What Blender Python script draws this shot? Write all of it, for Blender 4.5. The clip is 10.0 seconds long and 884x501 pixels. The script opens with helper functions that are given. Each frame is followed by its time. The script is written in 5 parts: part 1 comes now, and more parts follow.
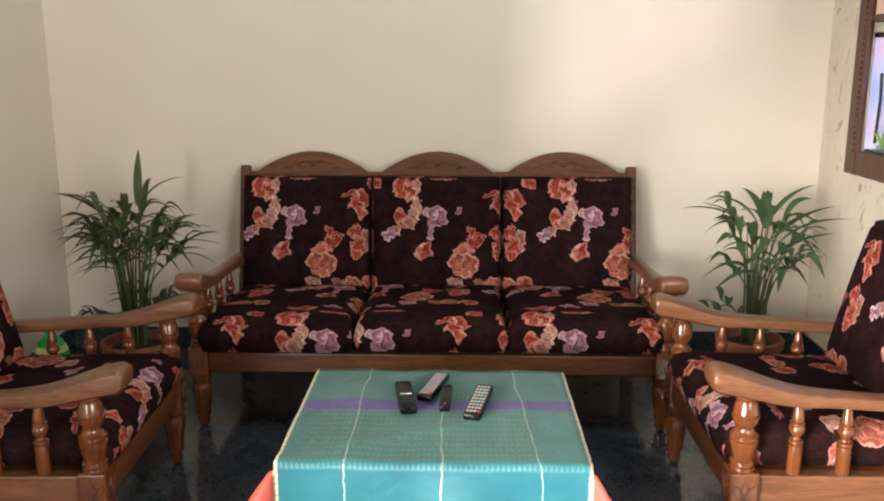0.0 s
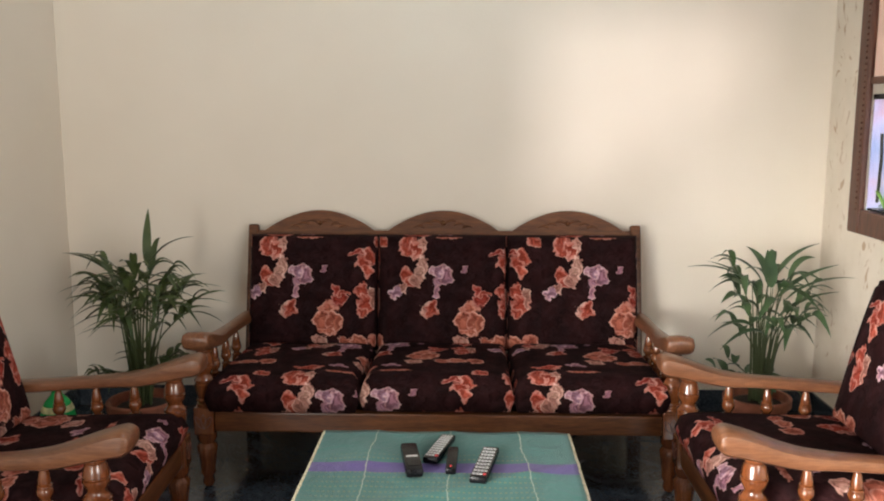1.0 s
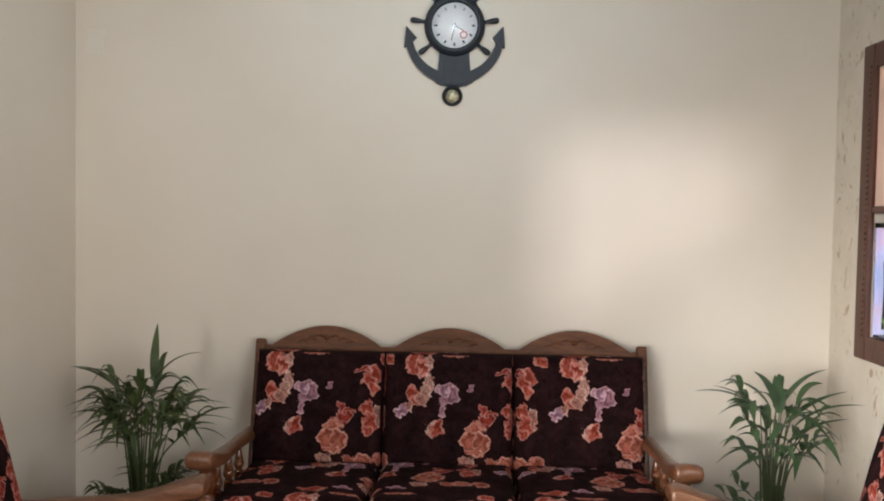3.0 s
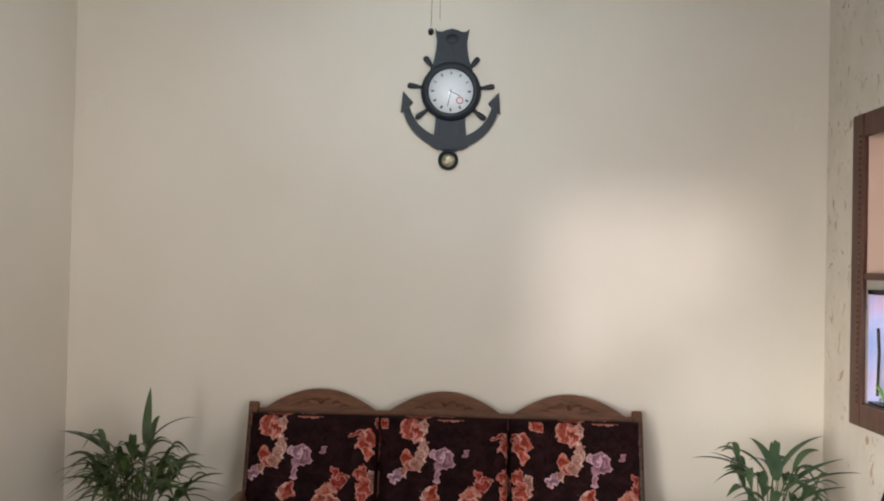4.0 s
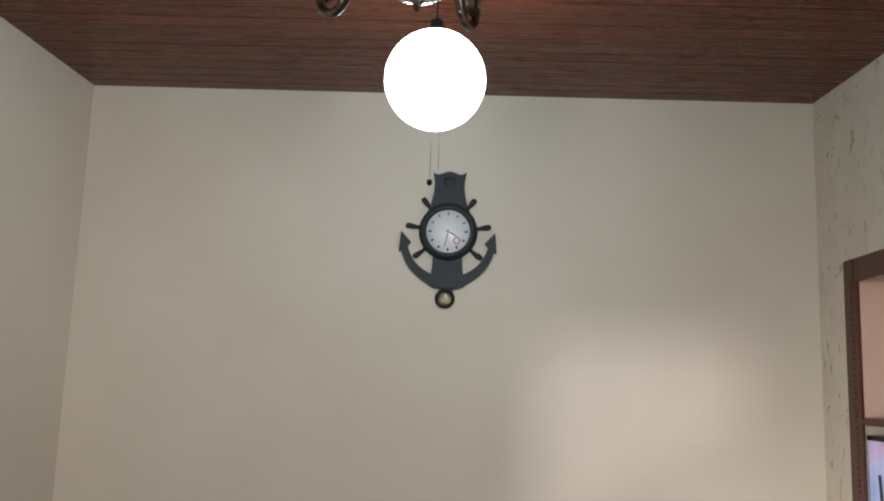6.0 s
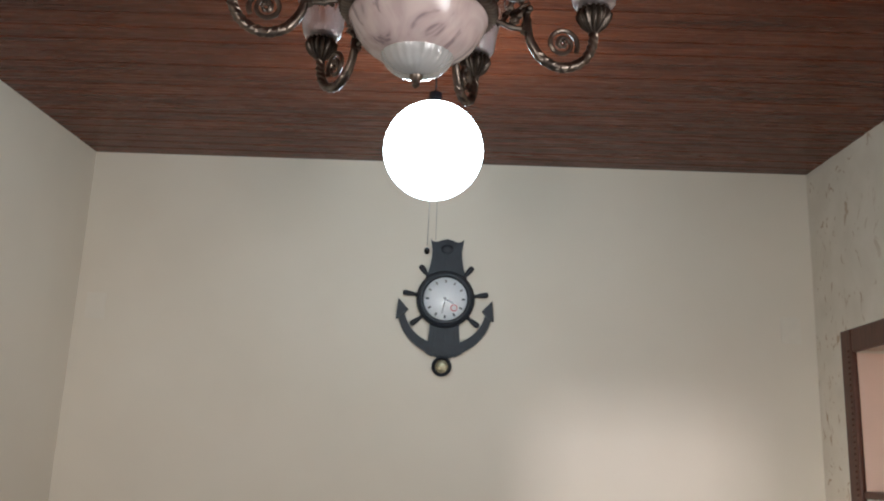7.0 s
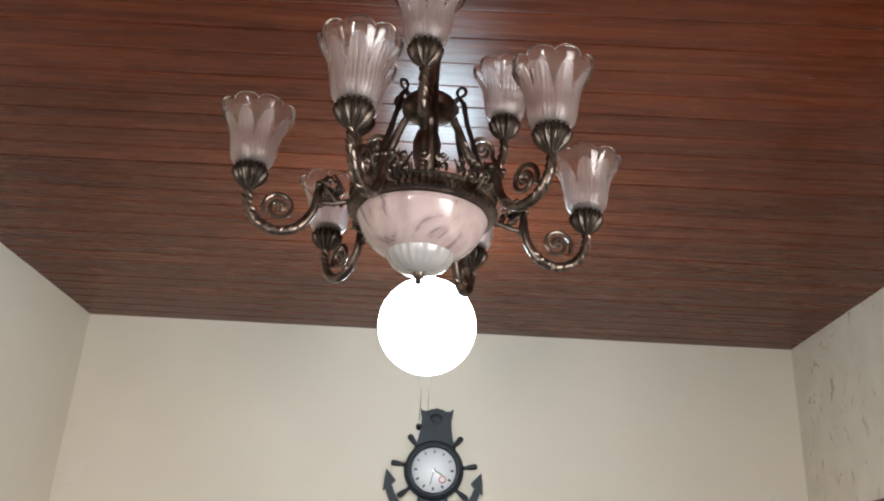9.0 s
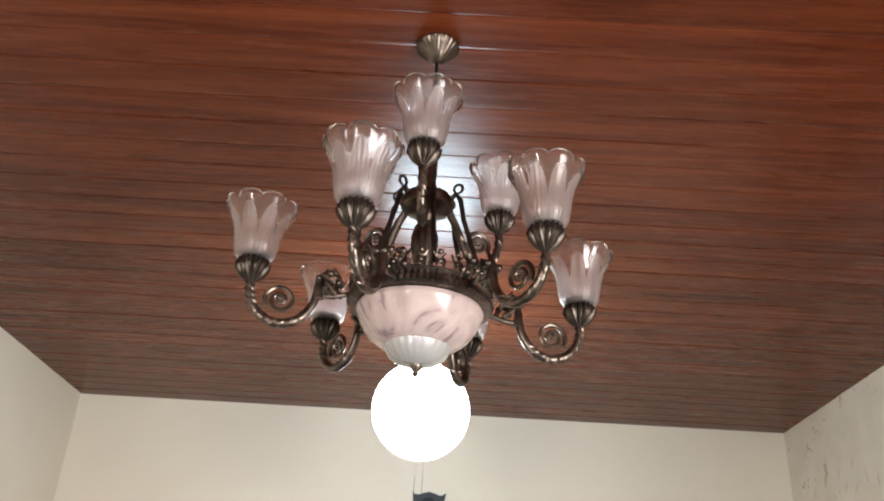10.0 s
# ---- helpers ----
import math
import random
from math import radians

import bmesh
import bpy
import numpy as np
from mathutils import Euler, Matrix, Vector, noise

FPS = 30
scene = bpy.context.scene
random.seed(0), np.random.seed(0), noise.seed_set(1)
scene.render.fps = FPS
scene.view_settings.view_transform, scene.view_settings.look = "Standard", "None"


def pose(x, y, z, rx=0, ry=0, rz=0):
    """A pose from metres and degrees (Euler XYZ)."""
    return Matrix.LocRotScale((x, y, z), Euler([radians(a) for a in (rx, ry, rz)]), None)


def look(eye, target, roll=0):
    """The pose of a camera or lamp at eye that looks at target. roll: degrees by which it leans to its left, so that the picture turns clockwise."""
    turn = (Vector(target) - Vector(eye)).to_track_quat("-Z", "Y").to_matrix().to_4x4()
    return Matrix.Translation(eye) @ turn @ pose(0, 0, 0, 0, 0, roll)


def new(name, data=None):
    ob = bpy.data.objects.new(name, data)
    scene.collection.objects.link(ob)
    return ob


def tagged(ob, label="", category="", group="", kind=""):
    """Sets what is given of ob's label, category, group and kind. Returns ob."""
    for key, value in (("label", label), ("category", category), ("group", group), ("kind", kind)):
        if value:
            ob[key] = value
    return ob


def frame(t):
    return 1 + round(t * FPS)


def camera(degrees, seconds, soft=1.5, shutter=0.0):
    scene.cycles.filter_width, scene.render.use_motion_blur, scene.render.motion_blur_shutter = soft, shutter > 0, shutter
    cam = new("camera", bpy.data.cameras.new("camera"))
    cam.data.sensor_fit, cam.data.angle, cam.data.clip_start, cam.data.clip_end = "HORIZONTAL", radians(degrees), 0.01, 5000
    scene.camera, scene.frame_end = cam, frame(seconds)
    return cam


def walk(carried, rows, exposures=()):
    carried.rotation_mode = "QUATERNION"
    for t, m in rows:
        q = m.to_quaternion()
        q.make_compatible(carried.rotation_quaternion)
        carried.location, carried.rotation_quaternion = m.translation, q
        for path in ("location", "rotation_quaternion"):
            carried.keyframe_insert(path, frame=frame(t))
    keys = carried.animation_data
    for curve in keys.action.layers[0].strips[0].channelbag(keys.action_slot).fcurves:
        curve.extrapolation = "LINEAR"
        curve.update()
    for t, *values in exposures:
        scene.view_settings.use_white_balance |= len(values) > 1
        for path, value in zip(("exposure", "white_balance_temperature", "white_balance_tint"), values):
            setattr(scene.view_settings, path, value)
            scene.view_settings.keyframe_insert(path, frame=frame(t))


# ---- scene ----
PATH = [
    (0, (0.116, -0.544, 1.319), (0.069, 1.409, 0.888), 0.1),
    (0.5, (0.121, -0.554, 1.333), (0.065, 1.41, 0.959), -0.0),
    (1, (0.116, -0.56, 1.343), (0.055, 1.415, 1.033), -0.0),
    (1.5, (0.116, -0.566, 1.353), (0.043, 1.417, 1.109), 0.1),
    (2, (0.104, -0.577, 1.361), (0.027, 1.413, 1.179), 0.6),
    (3.5, (0.087, -0.582, 1.46), (0.024, 1.417, 1.429), 1.2),
    (4, (0.065, -0.588, 1.482), (0.019, 1.411, 1.514), 1.3),
    (4.5, (0.045, -0.59, 1.498), (0.007, 1.407, 1.598), 1.3),
    (5, (0.046, -0.591, 1.513), (0.008, 1.401, 1.686), 1.5),
    (5.5, (0.061, -0.606, 1.532), (0.019, 1.379, 1.775), 1.7),
    (7, (0.064, -0.629, 1.551), (0.02, 1.316, 2.014), 2.3),
    (7.5, (0.062, -0.635, 1.564), (0.02, 1.292, 2.098), 2.5),
    (8, (0.052, -0.652, 1.579), (0.011, 1.247, 2.205), 2.9),
    (8.5, (0.049, -0.67, 1.589), (0.013, 1.195, 2.311), 3.1),
    (9, (0.04, -0.694, 1.593), (0.013, 1.138, 2.395), 3.2),
    (9.5, (0.033, -0.72, 1.6), (0.009, 1.076, 2.48), 3.4),
    (10, (0.029, -0.742, 1.604), (0.013, 1.014, 2.561), 3.4),
]
cam = camera(53.9, 10.0, soft=2.0)
walk(cam, [(t, look(e, g, r)) for t, e, g, r in PATH],
     exposures=[(0, 0.33, 6550, 10), (1, 0.28, 6450, 10), (2, 0.10, 6300, 10), (4, -0.02, 6200, 10), (5.5, -0.45, 6250, 10), (7.5, -0.25, 6200, 10), (9, 0.18, 6300, 10), (10, 0.50, 6400, 10)])
# ---- world, lamps and exposure ----
XL, XR, YB, YR, ZC = -1.702, 1.678, 3.3, -2.8, 2.914   # inner faces of the room
SLOPE = 0.0425                                             # the ceiling falls towards the south

world = bpy.data.worlds.new("world")
scene.world = world
world.use_nodes = True
wn = world.node_tree.nodes
sky = wn.new("ShaderNodeTexSky")
sky.sky_type = "NISHITA"
sky.sun_disc = False
sky.sun_elevation = radians(40)
sky.sun_rotation = radians(200)
wn["Background"].inputs["Strength"].default_value = 0.1
world.node_tree.links.new(sky.outputs["Color"], wn["Background"].inputs["Color"])


def area_lamp(name, eye, target, sx, sy, watts, colour):
    d = bpy.data.lights.new(name, "AREA")
    d.shape, d.size, d.size_y, d.energy, d.color = "RECTANGLE", sx, sy, watts, colour
    ob = new(name, d)
    ob.matrix_world = look(eye, target)
    return ob


# added lamps stand for daylight at unseen rear, east and door openings and outside
area_lamp("window_daylight", (-1.41, YR + 0.02, 1.25), (0.1, 3.3, 1.6), 0.4, 1.2, 42, (1.0, 0.965, 0.92))
area_lamp("east_daylight", (XR - 0.02, -1.25, 1.45), (-1.0, -0.1, 1.7), 1.3, 1.2, 76, (1.0, 0.96, 0.91))
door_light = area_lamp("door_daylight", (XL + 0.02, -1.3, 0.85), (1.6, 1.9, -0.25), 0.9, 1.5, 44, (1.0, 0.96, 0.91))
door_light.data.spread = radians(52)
# unseen lamp added to throw a bright patch on the north wall
area_lamp("yard_daylight", (-0.62, -5.0, 1.5), (-0.25, YR, 1.466), 0.12, 0.12, 265, (1.0, 0.92, 0.92))


# ---- materials ----
class Nodes:
    """A short hand for building node materials."""

    def __init__(self, name):
        self.mat = bpy.data.materials.new(name)
        self.mat.use_nodes = True
        self.t = self.mat.node_tree
        self.bsdf = self.t.nodes["Principled BSDF"]

    def add(self, kind, **inputs):
        n = self.t.nodes.new(kind)
        for k, v in inputs.items():
            self.put(n, k, v)
        return n

    def put(self, n, key, v):
        s = n.inputs[int(key[1:])] if key[0] == "_" and key[1:].isdigit() else n.inputs[key.replace("_", " ")]
        if isinstance(v, bpy.types.NodeSocket):
            self.t.links.new(v, s)
        else:
            s.default_value = v

    def shade(self, **inputs):
        for k, v in inputs.items():
            self.put(self.bsdf, k, v)

    def coords(self, which="Object", scale=(1, 1, 1)):
        tc = self.add("ShaderNodeTexCoord")
        mp = self.add("ShaderNodeMapping", Vector=tc.outputs[which], Scale=scale)
        return mp.outputs[0]

    def noise(self, vec, scale, detail=4.0, rough=0.55, distortion=0.0):
        n = self.add("ShaderNodeTexNoise", Vector=vec, Scale=scale, Detail=detail, Roughness=rough, Distortion=distortion)
        return n

    def ramp(self, fac, *stops):
        r = self.add("ShaderNodeValToRGB", Fac=fac)
        e = r.color_ramp.elements
        while len(e) < len(stops):
            e.new(0.5)
        for el, (p, c) in zip(e, stops):
            el.position, el.color = p, (*c, 1)
        return r.outputs[0]

    def math(self, op, a, b=0.0, c=0.0):
        m = self.add("ShaderNodeMath")
        m.operation = op
        self.put(m, "_0", a), self.put(m, "_1", b), self.put(m, "_2", c)
        return m.outputs[0]

    def mix(self, fac, a, b, blend="MIX"):
        m = self.add("ShaderNodeMix")
        m.data_type, m.blend_type = "RGBA", blend
        for i, v in ((0, fac), (6, a), (7, b)):
            if isinstance(v, bpy.types.NodeSocket):
                self.t.links.new(v, m.inputs[i])
            else:
                m.inputs[i].default_value = v if i == 0 else (*v, 1)
        return m.outputs[2]

    def bump(self, height, strength=0.3, distance=0.01):
        b = self.add("ShaderNodeBump", Height=height, Strength=strength, Distance=distance)
        self.put(self.bsdf, "Normal", b.outputs[0])


def plain(name, colour, rough=0.5, metal=0.0, vary=0.12, scale=30.0, bump=0.08, **more):
    m = Nodes(name)
    v = m.coords()
    n = m.noise(v, scale)
    dark = tuple(c * (1 - vary) for c in colour)
    light = tuple(min(1, c * (1 + vary)) for c in colour)
    m.shade(Base_Color=m.ramp(n.outputs[0], (0.3, dark), (0.7, light)), Roughness=rough, Metallic=metal, **more)
    if bump:
        m.bump(n.outputs[0], bump, 0.002)
    return m.mat


def wall_paint():
    m = Nodes("cream_wall_paint")
    v = m.coords()
    broad, fine = m.noise(v, 1.3, 3), m.noise(v, 90, 3)
    c = m.ramp(broad.outputs[0], (0.3, (0.708, 0.636, 0.527)), (0.7, (0.757, 0.690, 0.582)))
    m.shade(Base_Color=c, Roughness=0.62, Specular_IOR_Level=0.3)
    m.bump(fine.outputs[0], 0.12, 0.003)
    return m.mat


def flecked_wall():
    """Cream texture paint with scraped brown flecks."""
    m = Nodes("flecked_wall_paint")
    v = m.coords()
    warp = m.noise(v, 3.0, 2)
    vv = m.add("ShaderNodeVectorMath", _0=v)
    vv.operation = "MULTIPLY_ADD"
    m.put(vv, "_0", warp.outputs[1]), m.put(vv, "_1", (0.25, 0.25, 0.25)), m.put(vv, "_2", v)
    tall = m.add("ShaderNodeMapping", Vector=vv.outputs[0], Scale=(1.0, 1.0, 0.55))
    f = m.noise(tall.outputs[0], 24, 2, 0.55, 0.9)
    streak = m.ramp(f.outputs[0], (0.635, (0, 0, 0)), (0.69, (1, 1, 1)))
    area = m.ramp(m.noise(v, 2.1, 2).outputs[0], (0.36, (0.15, 0.15, 0.15)), (0.58, (1, 1, 1)))
    fac = m.math("MULTIPLY", m.math("MULTIPLY", streak, area), 0.8)
    base = m.ramp(m.noise(v, 6, 4).outputs[0], (0.3, (0.62, 0.545, 0.44)), (0.7, (0.70, 0.625, 0.52)))
    m.shade(Base_Color=m.mix(fac, base, (0.36, 0.22, 0.11)), Roughness=0.6)
    m.bump(m.noise(vv.outputs[0], 26, 3, 0.5, 0.8).outputs[0], 0.25, 0.006)
    return m.mat


def polished_wood(name, dark, light, grain=(1.5, 14, 14), rough=0.24, coat=0.5, gloss=0.5):
    m = Nodes(name)
    v = m.coords("Object", grain)
    info = m.add("ShaderNodeObjectInfo")
    off = m.add("ShaderNodeVectorMath", _0=v)
    m.put(off, "_1", info.outputs["Random"])
    g = m.noise(off.outputs[0], 3.0, 6, 0.6, 0.8)
    fine = m.noise(off.outputs[0], 16, 3, 0.6)
    mid = tuple((a + b) / 2 for a, b in zip(dark, light))
    c = m.ramp(g.outputs[0], (0.32, dark), (0.5, mid), (0.68, light))
    c = m.mix(0.35, c, m.ramp(fine.outputs[0], (0.35, dark), (0.65, light)))
    m.shade(Base_Color=c, Roughness=rough, Coat_Weight=coat, Coat_Roughness=0.12, Specular_IOR_Level=gloss)
    m.bump(fine.outputs[0], 0.06, 0.002)
    return m.mat


def ceiling_wood():
    m = Nodes("brown_ceiling_planks")
    tc = m.add("ShaderNodeTexCoord")
    geo = m.add("ShaderNodeNewGeometry")
    mp = m.add("ShaderNodeMapping", Vector=tc.outputs["Object"], Scale=(0.45, 6.5, 6.5))
    sh = m.add("ShaderNodeVectorMath", _0=mp.outputs[0])
    m.put(sh, "_1", m.math("MULTIPLY", geo.outputs["Random Per Island"], 40))
    g = m.noise(sh.outputs[0], 2.2, 6, 0.62, 1.2)
    streak = m.noise(sh.outputs[0], 9, 3, 0.6)
    c = m.ramp(g.outputs[0], (0.3, (0.058, 0.011, 0.004)), (0.48, (0.118, 0.025, 0.008)), (0.72, (0.190, 0.047, 0.0155)))
    c = m.mix(0.2, c, m.ramp(streak.outputs[0], (0.35, (0.045, 0.008, 0.003)), (0.65, (0.15, 0.034, 0.011))))
    tint = m.math("MULTIPLY_ADD", geo.outputs["Random Per Island"], 0.25, 0.77)
    hs = m.add("ShaderNodeHueSaturation", Color=c, Value=tint)
    m.shade(Base_Color=hs.outputs[0], Roughness=m.math("MULTIPLY_ADD", streak.outputs[0], 0.16, 0.19), Specular_IOR_Level=0.17)
    m.bump(g.outputs[0], 0.08, 0.003)
    return m.mat


def floor_stone():
    m = Nodes("dark_polished_granite")
    v = m.coords()
    n1, n2 = m.noise(v, 5, 6, 0.7, 1.6), m.noise(v, 120, 2)
    c = m.ramp(n1.outputs[0], (0.35, (0.020, 0.027, 0.034)), (0.55, (0.042, 0.053, 0.064)), (0.70, (0.085, 0.100, 0.115)))
    c = m.mix(0.3, c, m.ramp(n2.outputs[0], (0.45, (0.008, 0.01, 0.012)), (0.7, (0.09, 0.1, 0.11))))
    info = m.add("ShaderNodeObjectInfo")
    hs = m.add("ShaderNodeHueSaturation", Color=c, Value=m.math("MULTIPLY_ADD", info.outputs["Random"], 0.5, 0.8))
    m.shade(Base_Color=hs.outputs[0], Roughness=m.math("MULTIPLY_ADD", n1.outputs[0], 0.12, 0.06))
    return m.mat


def floral_velvet():
    """Near-black maroon velvet printed with ruffled coral, peach and lilac roses; repeats every 0.595 m."""
    m = Nodes("floral_velvet")
    tc = m.add("ShaderNodeTexCoord")
    sep = m.add("ShaderNodeSeparateXYZ", Vector=tc.outputs["UV"])
    fu = m.math("FRACT", m.math("DIVIDE", sep.outputs[0], 1.088))
    fv = m.math("FRACT", m.math("DIVIDE", sep.outputs[1], 1.06))
    u = m.math("MULTIPLY", fu, 1.088)
    w = m.math("MULTIPLY", fv, 1.06)
    p = m.add("ShaderNodeCombineXYZ", X=u, Y=w).outputs[0]
    def shift(vec, n, amount):
        c = m.add("ShaderNodeVectorMath", _0=n.outputs[1], _1=(0.5, 0.5, 0.5))
        c.operation = "SUBTRACT"
        o = m.add("ShaderNodeVectorMath", _0=c.outputs[0], _1=(amount, amount, 0.0), _2=vec)
        o.operation = "MULTIPLY_ADD"
        return o.outputs[0]

    q = shift(shift(p, m.noise(p, 7, 1, 0.5), 0.07), m.noise(p, 17, 2, 0.5), 0.11)
    coral, peach, red, lilac, pale = (0.54, 0.095, 0.05), (0.60, 0.19, 0.115), (0.40, 0.045, 0.025), (0.54, 0.31, 0.42), (0.66, 0.36, 0.28)
    blooms = ((0.165, 0.072, 0.075, 0.068, coral), (0.225, 0.118, 0.072, 0.072, coral), (0.155, 0.135, 0.050, 0.045, coral), (0.272, 0.085, 0.030, 0.070, pale),
              (0.454, 0.008, 0.100, 0.036, peach), (0.280, 0.250, 0.042, 0.070, pale), (0.255, 0.320, 0.040, 0.045, pale),
              (0.150, 0.335, 0.045, 0.065, coral), (0.185, 0.390, 0.048, 0.045, coral), (0.215, 0.375, 0.035, 0.045, pale), (0.075, 0.455, 0.045, 0.036, lilac), (0.130, 0.430, 0.045, 0.028, pale),
              (0.405, 0.290, 0.065, 0.052, lilac), (0.460, 0.325, 0.048, 0.062, lilac), (0.395, 0.360, 0.046, 0.042, lilac), (0.375, 0.455, 0.026, 0.058, lilac),
              (0.312, 0.596, 0.038, 0.066, pale), (0.345, 0.596, 0.046, 0.060, coral),
              (0.640, 0.600, 0.070, 0.062, peach), (0.595, 0.675, 0.060, 0.068, peach), (0.680, 0.690, 0.062, 0.080, peach), (0.640, 0.755, 0.062, 0.040, peach),
              (0.695, 0.440, 0.026, 0.055, red), (0.715, 0.505, 0.048, 0.055, red), (0.750, 0.465, 0.045, 0.018, coral),
              (0.940, 0.185, 0.045, 0.062, coral), (0.900, 0.230, 0.050, 0.052, coral), (0.935, 0.290, 0.038, 0.048, coral), (0.850, 0.150, 0.048, 0.026, red),
              (0.895, 0.455, 0.050, 0.062, coral), (0.932, 0.535, 0.068, 0.072, coral), (0.905, 0.605, 0.045, 0.048, coral), (0.968, 0.490, 0.026, 0.080, pale),
              (0.577, 0.845, 0.055, 0.048, pale), (0.790, 0.838, 0.065, 0.042, peach), (0.870, 0.830, 0.060, 0.044, peach), (1.000, 0.825, 0.060, 0.055, peach), (0.598, 0.288, 0.018, 0.016, lilac),
              (1.040, 0.050, 0.050, 0.058, coral), (0.230, 0.985, 0.090, 0.040, coral), (0.430, 0.930, 0.050, 0.030, lilac))
    petals = m.add("ShaderNodeTexVoronoi", Vector=q, Scale=17)
    shade_v = m.noise(q, 19, 2, 0.5, 2.0)
    petal_ph = m.math("MULTIPLY", m.noise(q, 15, 1).outputs[0], 15.0)
    base = m.ramp(m.noise(p, 5, 3).outputs[0], (0.4, (0.016, 0.0075, 0.008)), (0.75, (0.034, 0.012, 0.0125)))
    col = base
    for cx, cy, rx, ry, c in blooms:
        rx, ry = rx * 1.08, ry * 1.08
        d = m.add("ShaderNodeVectorMath", _0=q, _1=(1 / rx, 1 / ry, 0), _2=(-cx / rx, -cy / ry, 0))
        d.operation = "MULTIPLY_ADD"
        ln = m.add("ShaderNodeVectorMath", _0=d.outputs[0])
        ln.operation = "LENGTH"
        mask = m.add("ShaderNodeMapRange", Value=ln.outputs["Value"], From_Min=1.05, From_Max=0.97)
        inner = m.add("ShaderNodeMapRange", Value=ln.outputs["Value"], From_Min=-0.5, From_Max=0.9)
        deep, lit = tuple(x * 0.38 for x in c), tuple(min(1, x * 0.95 + 0.03) for x in c)
        fold = m.math("SINE", m.math("ADD", m.math("MULTIPLY", ln.outputs["Value"], 8.0), petal_ph))
        tone = m.mix(m.math("MULTIPLY_ADD", fold, 0.32, m.math("MULTIPLY_ADD", inner.outputs[0], 0.50, 0.12)), deep, lit)
        rim = m.add("ShaderNodeMapRange", Value=ln.outputs["Value"], From_Min=0.55, From_Max=1.0)
        tone = m.mix(m.math("MULTIPLY", rim.outputs[0], m.math("MULTIPLY_ADD", fold, 0.42, 0.52)), tone, tuple(0.32 * x + 0.50 * k for x, k in zip(c, (1.0, 0.72, 0.62))))
        col = m.mix(mask.outputs[0], col, tone)
    crease = m.ramp(petals.outputs["Distance"], (0.25, (1, 1, 1)), (0.75, (0.6, 0.42, 0.40)))
    streaks = m.ramp(shade_v.outputs[0], (0.32, (0.35, 0.25, 0.26)), (0.5, (1, 1, 1)))
    col = m.mix(0.75, col, crease, "MULTIPLY")
    col = m.mix(0.7, col, streaks, "MULTIPLY")
    m.shade(Base_Color=col, Roughness=0.85, Sheen_Weight=0.0, Specular_IOR_Level=0.05)
    m.bump(m.noise(p, 160, 2).outputs[0], 0.15, 0.002)
    return m.mat


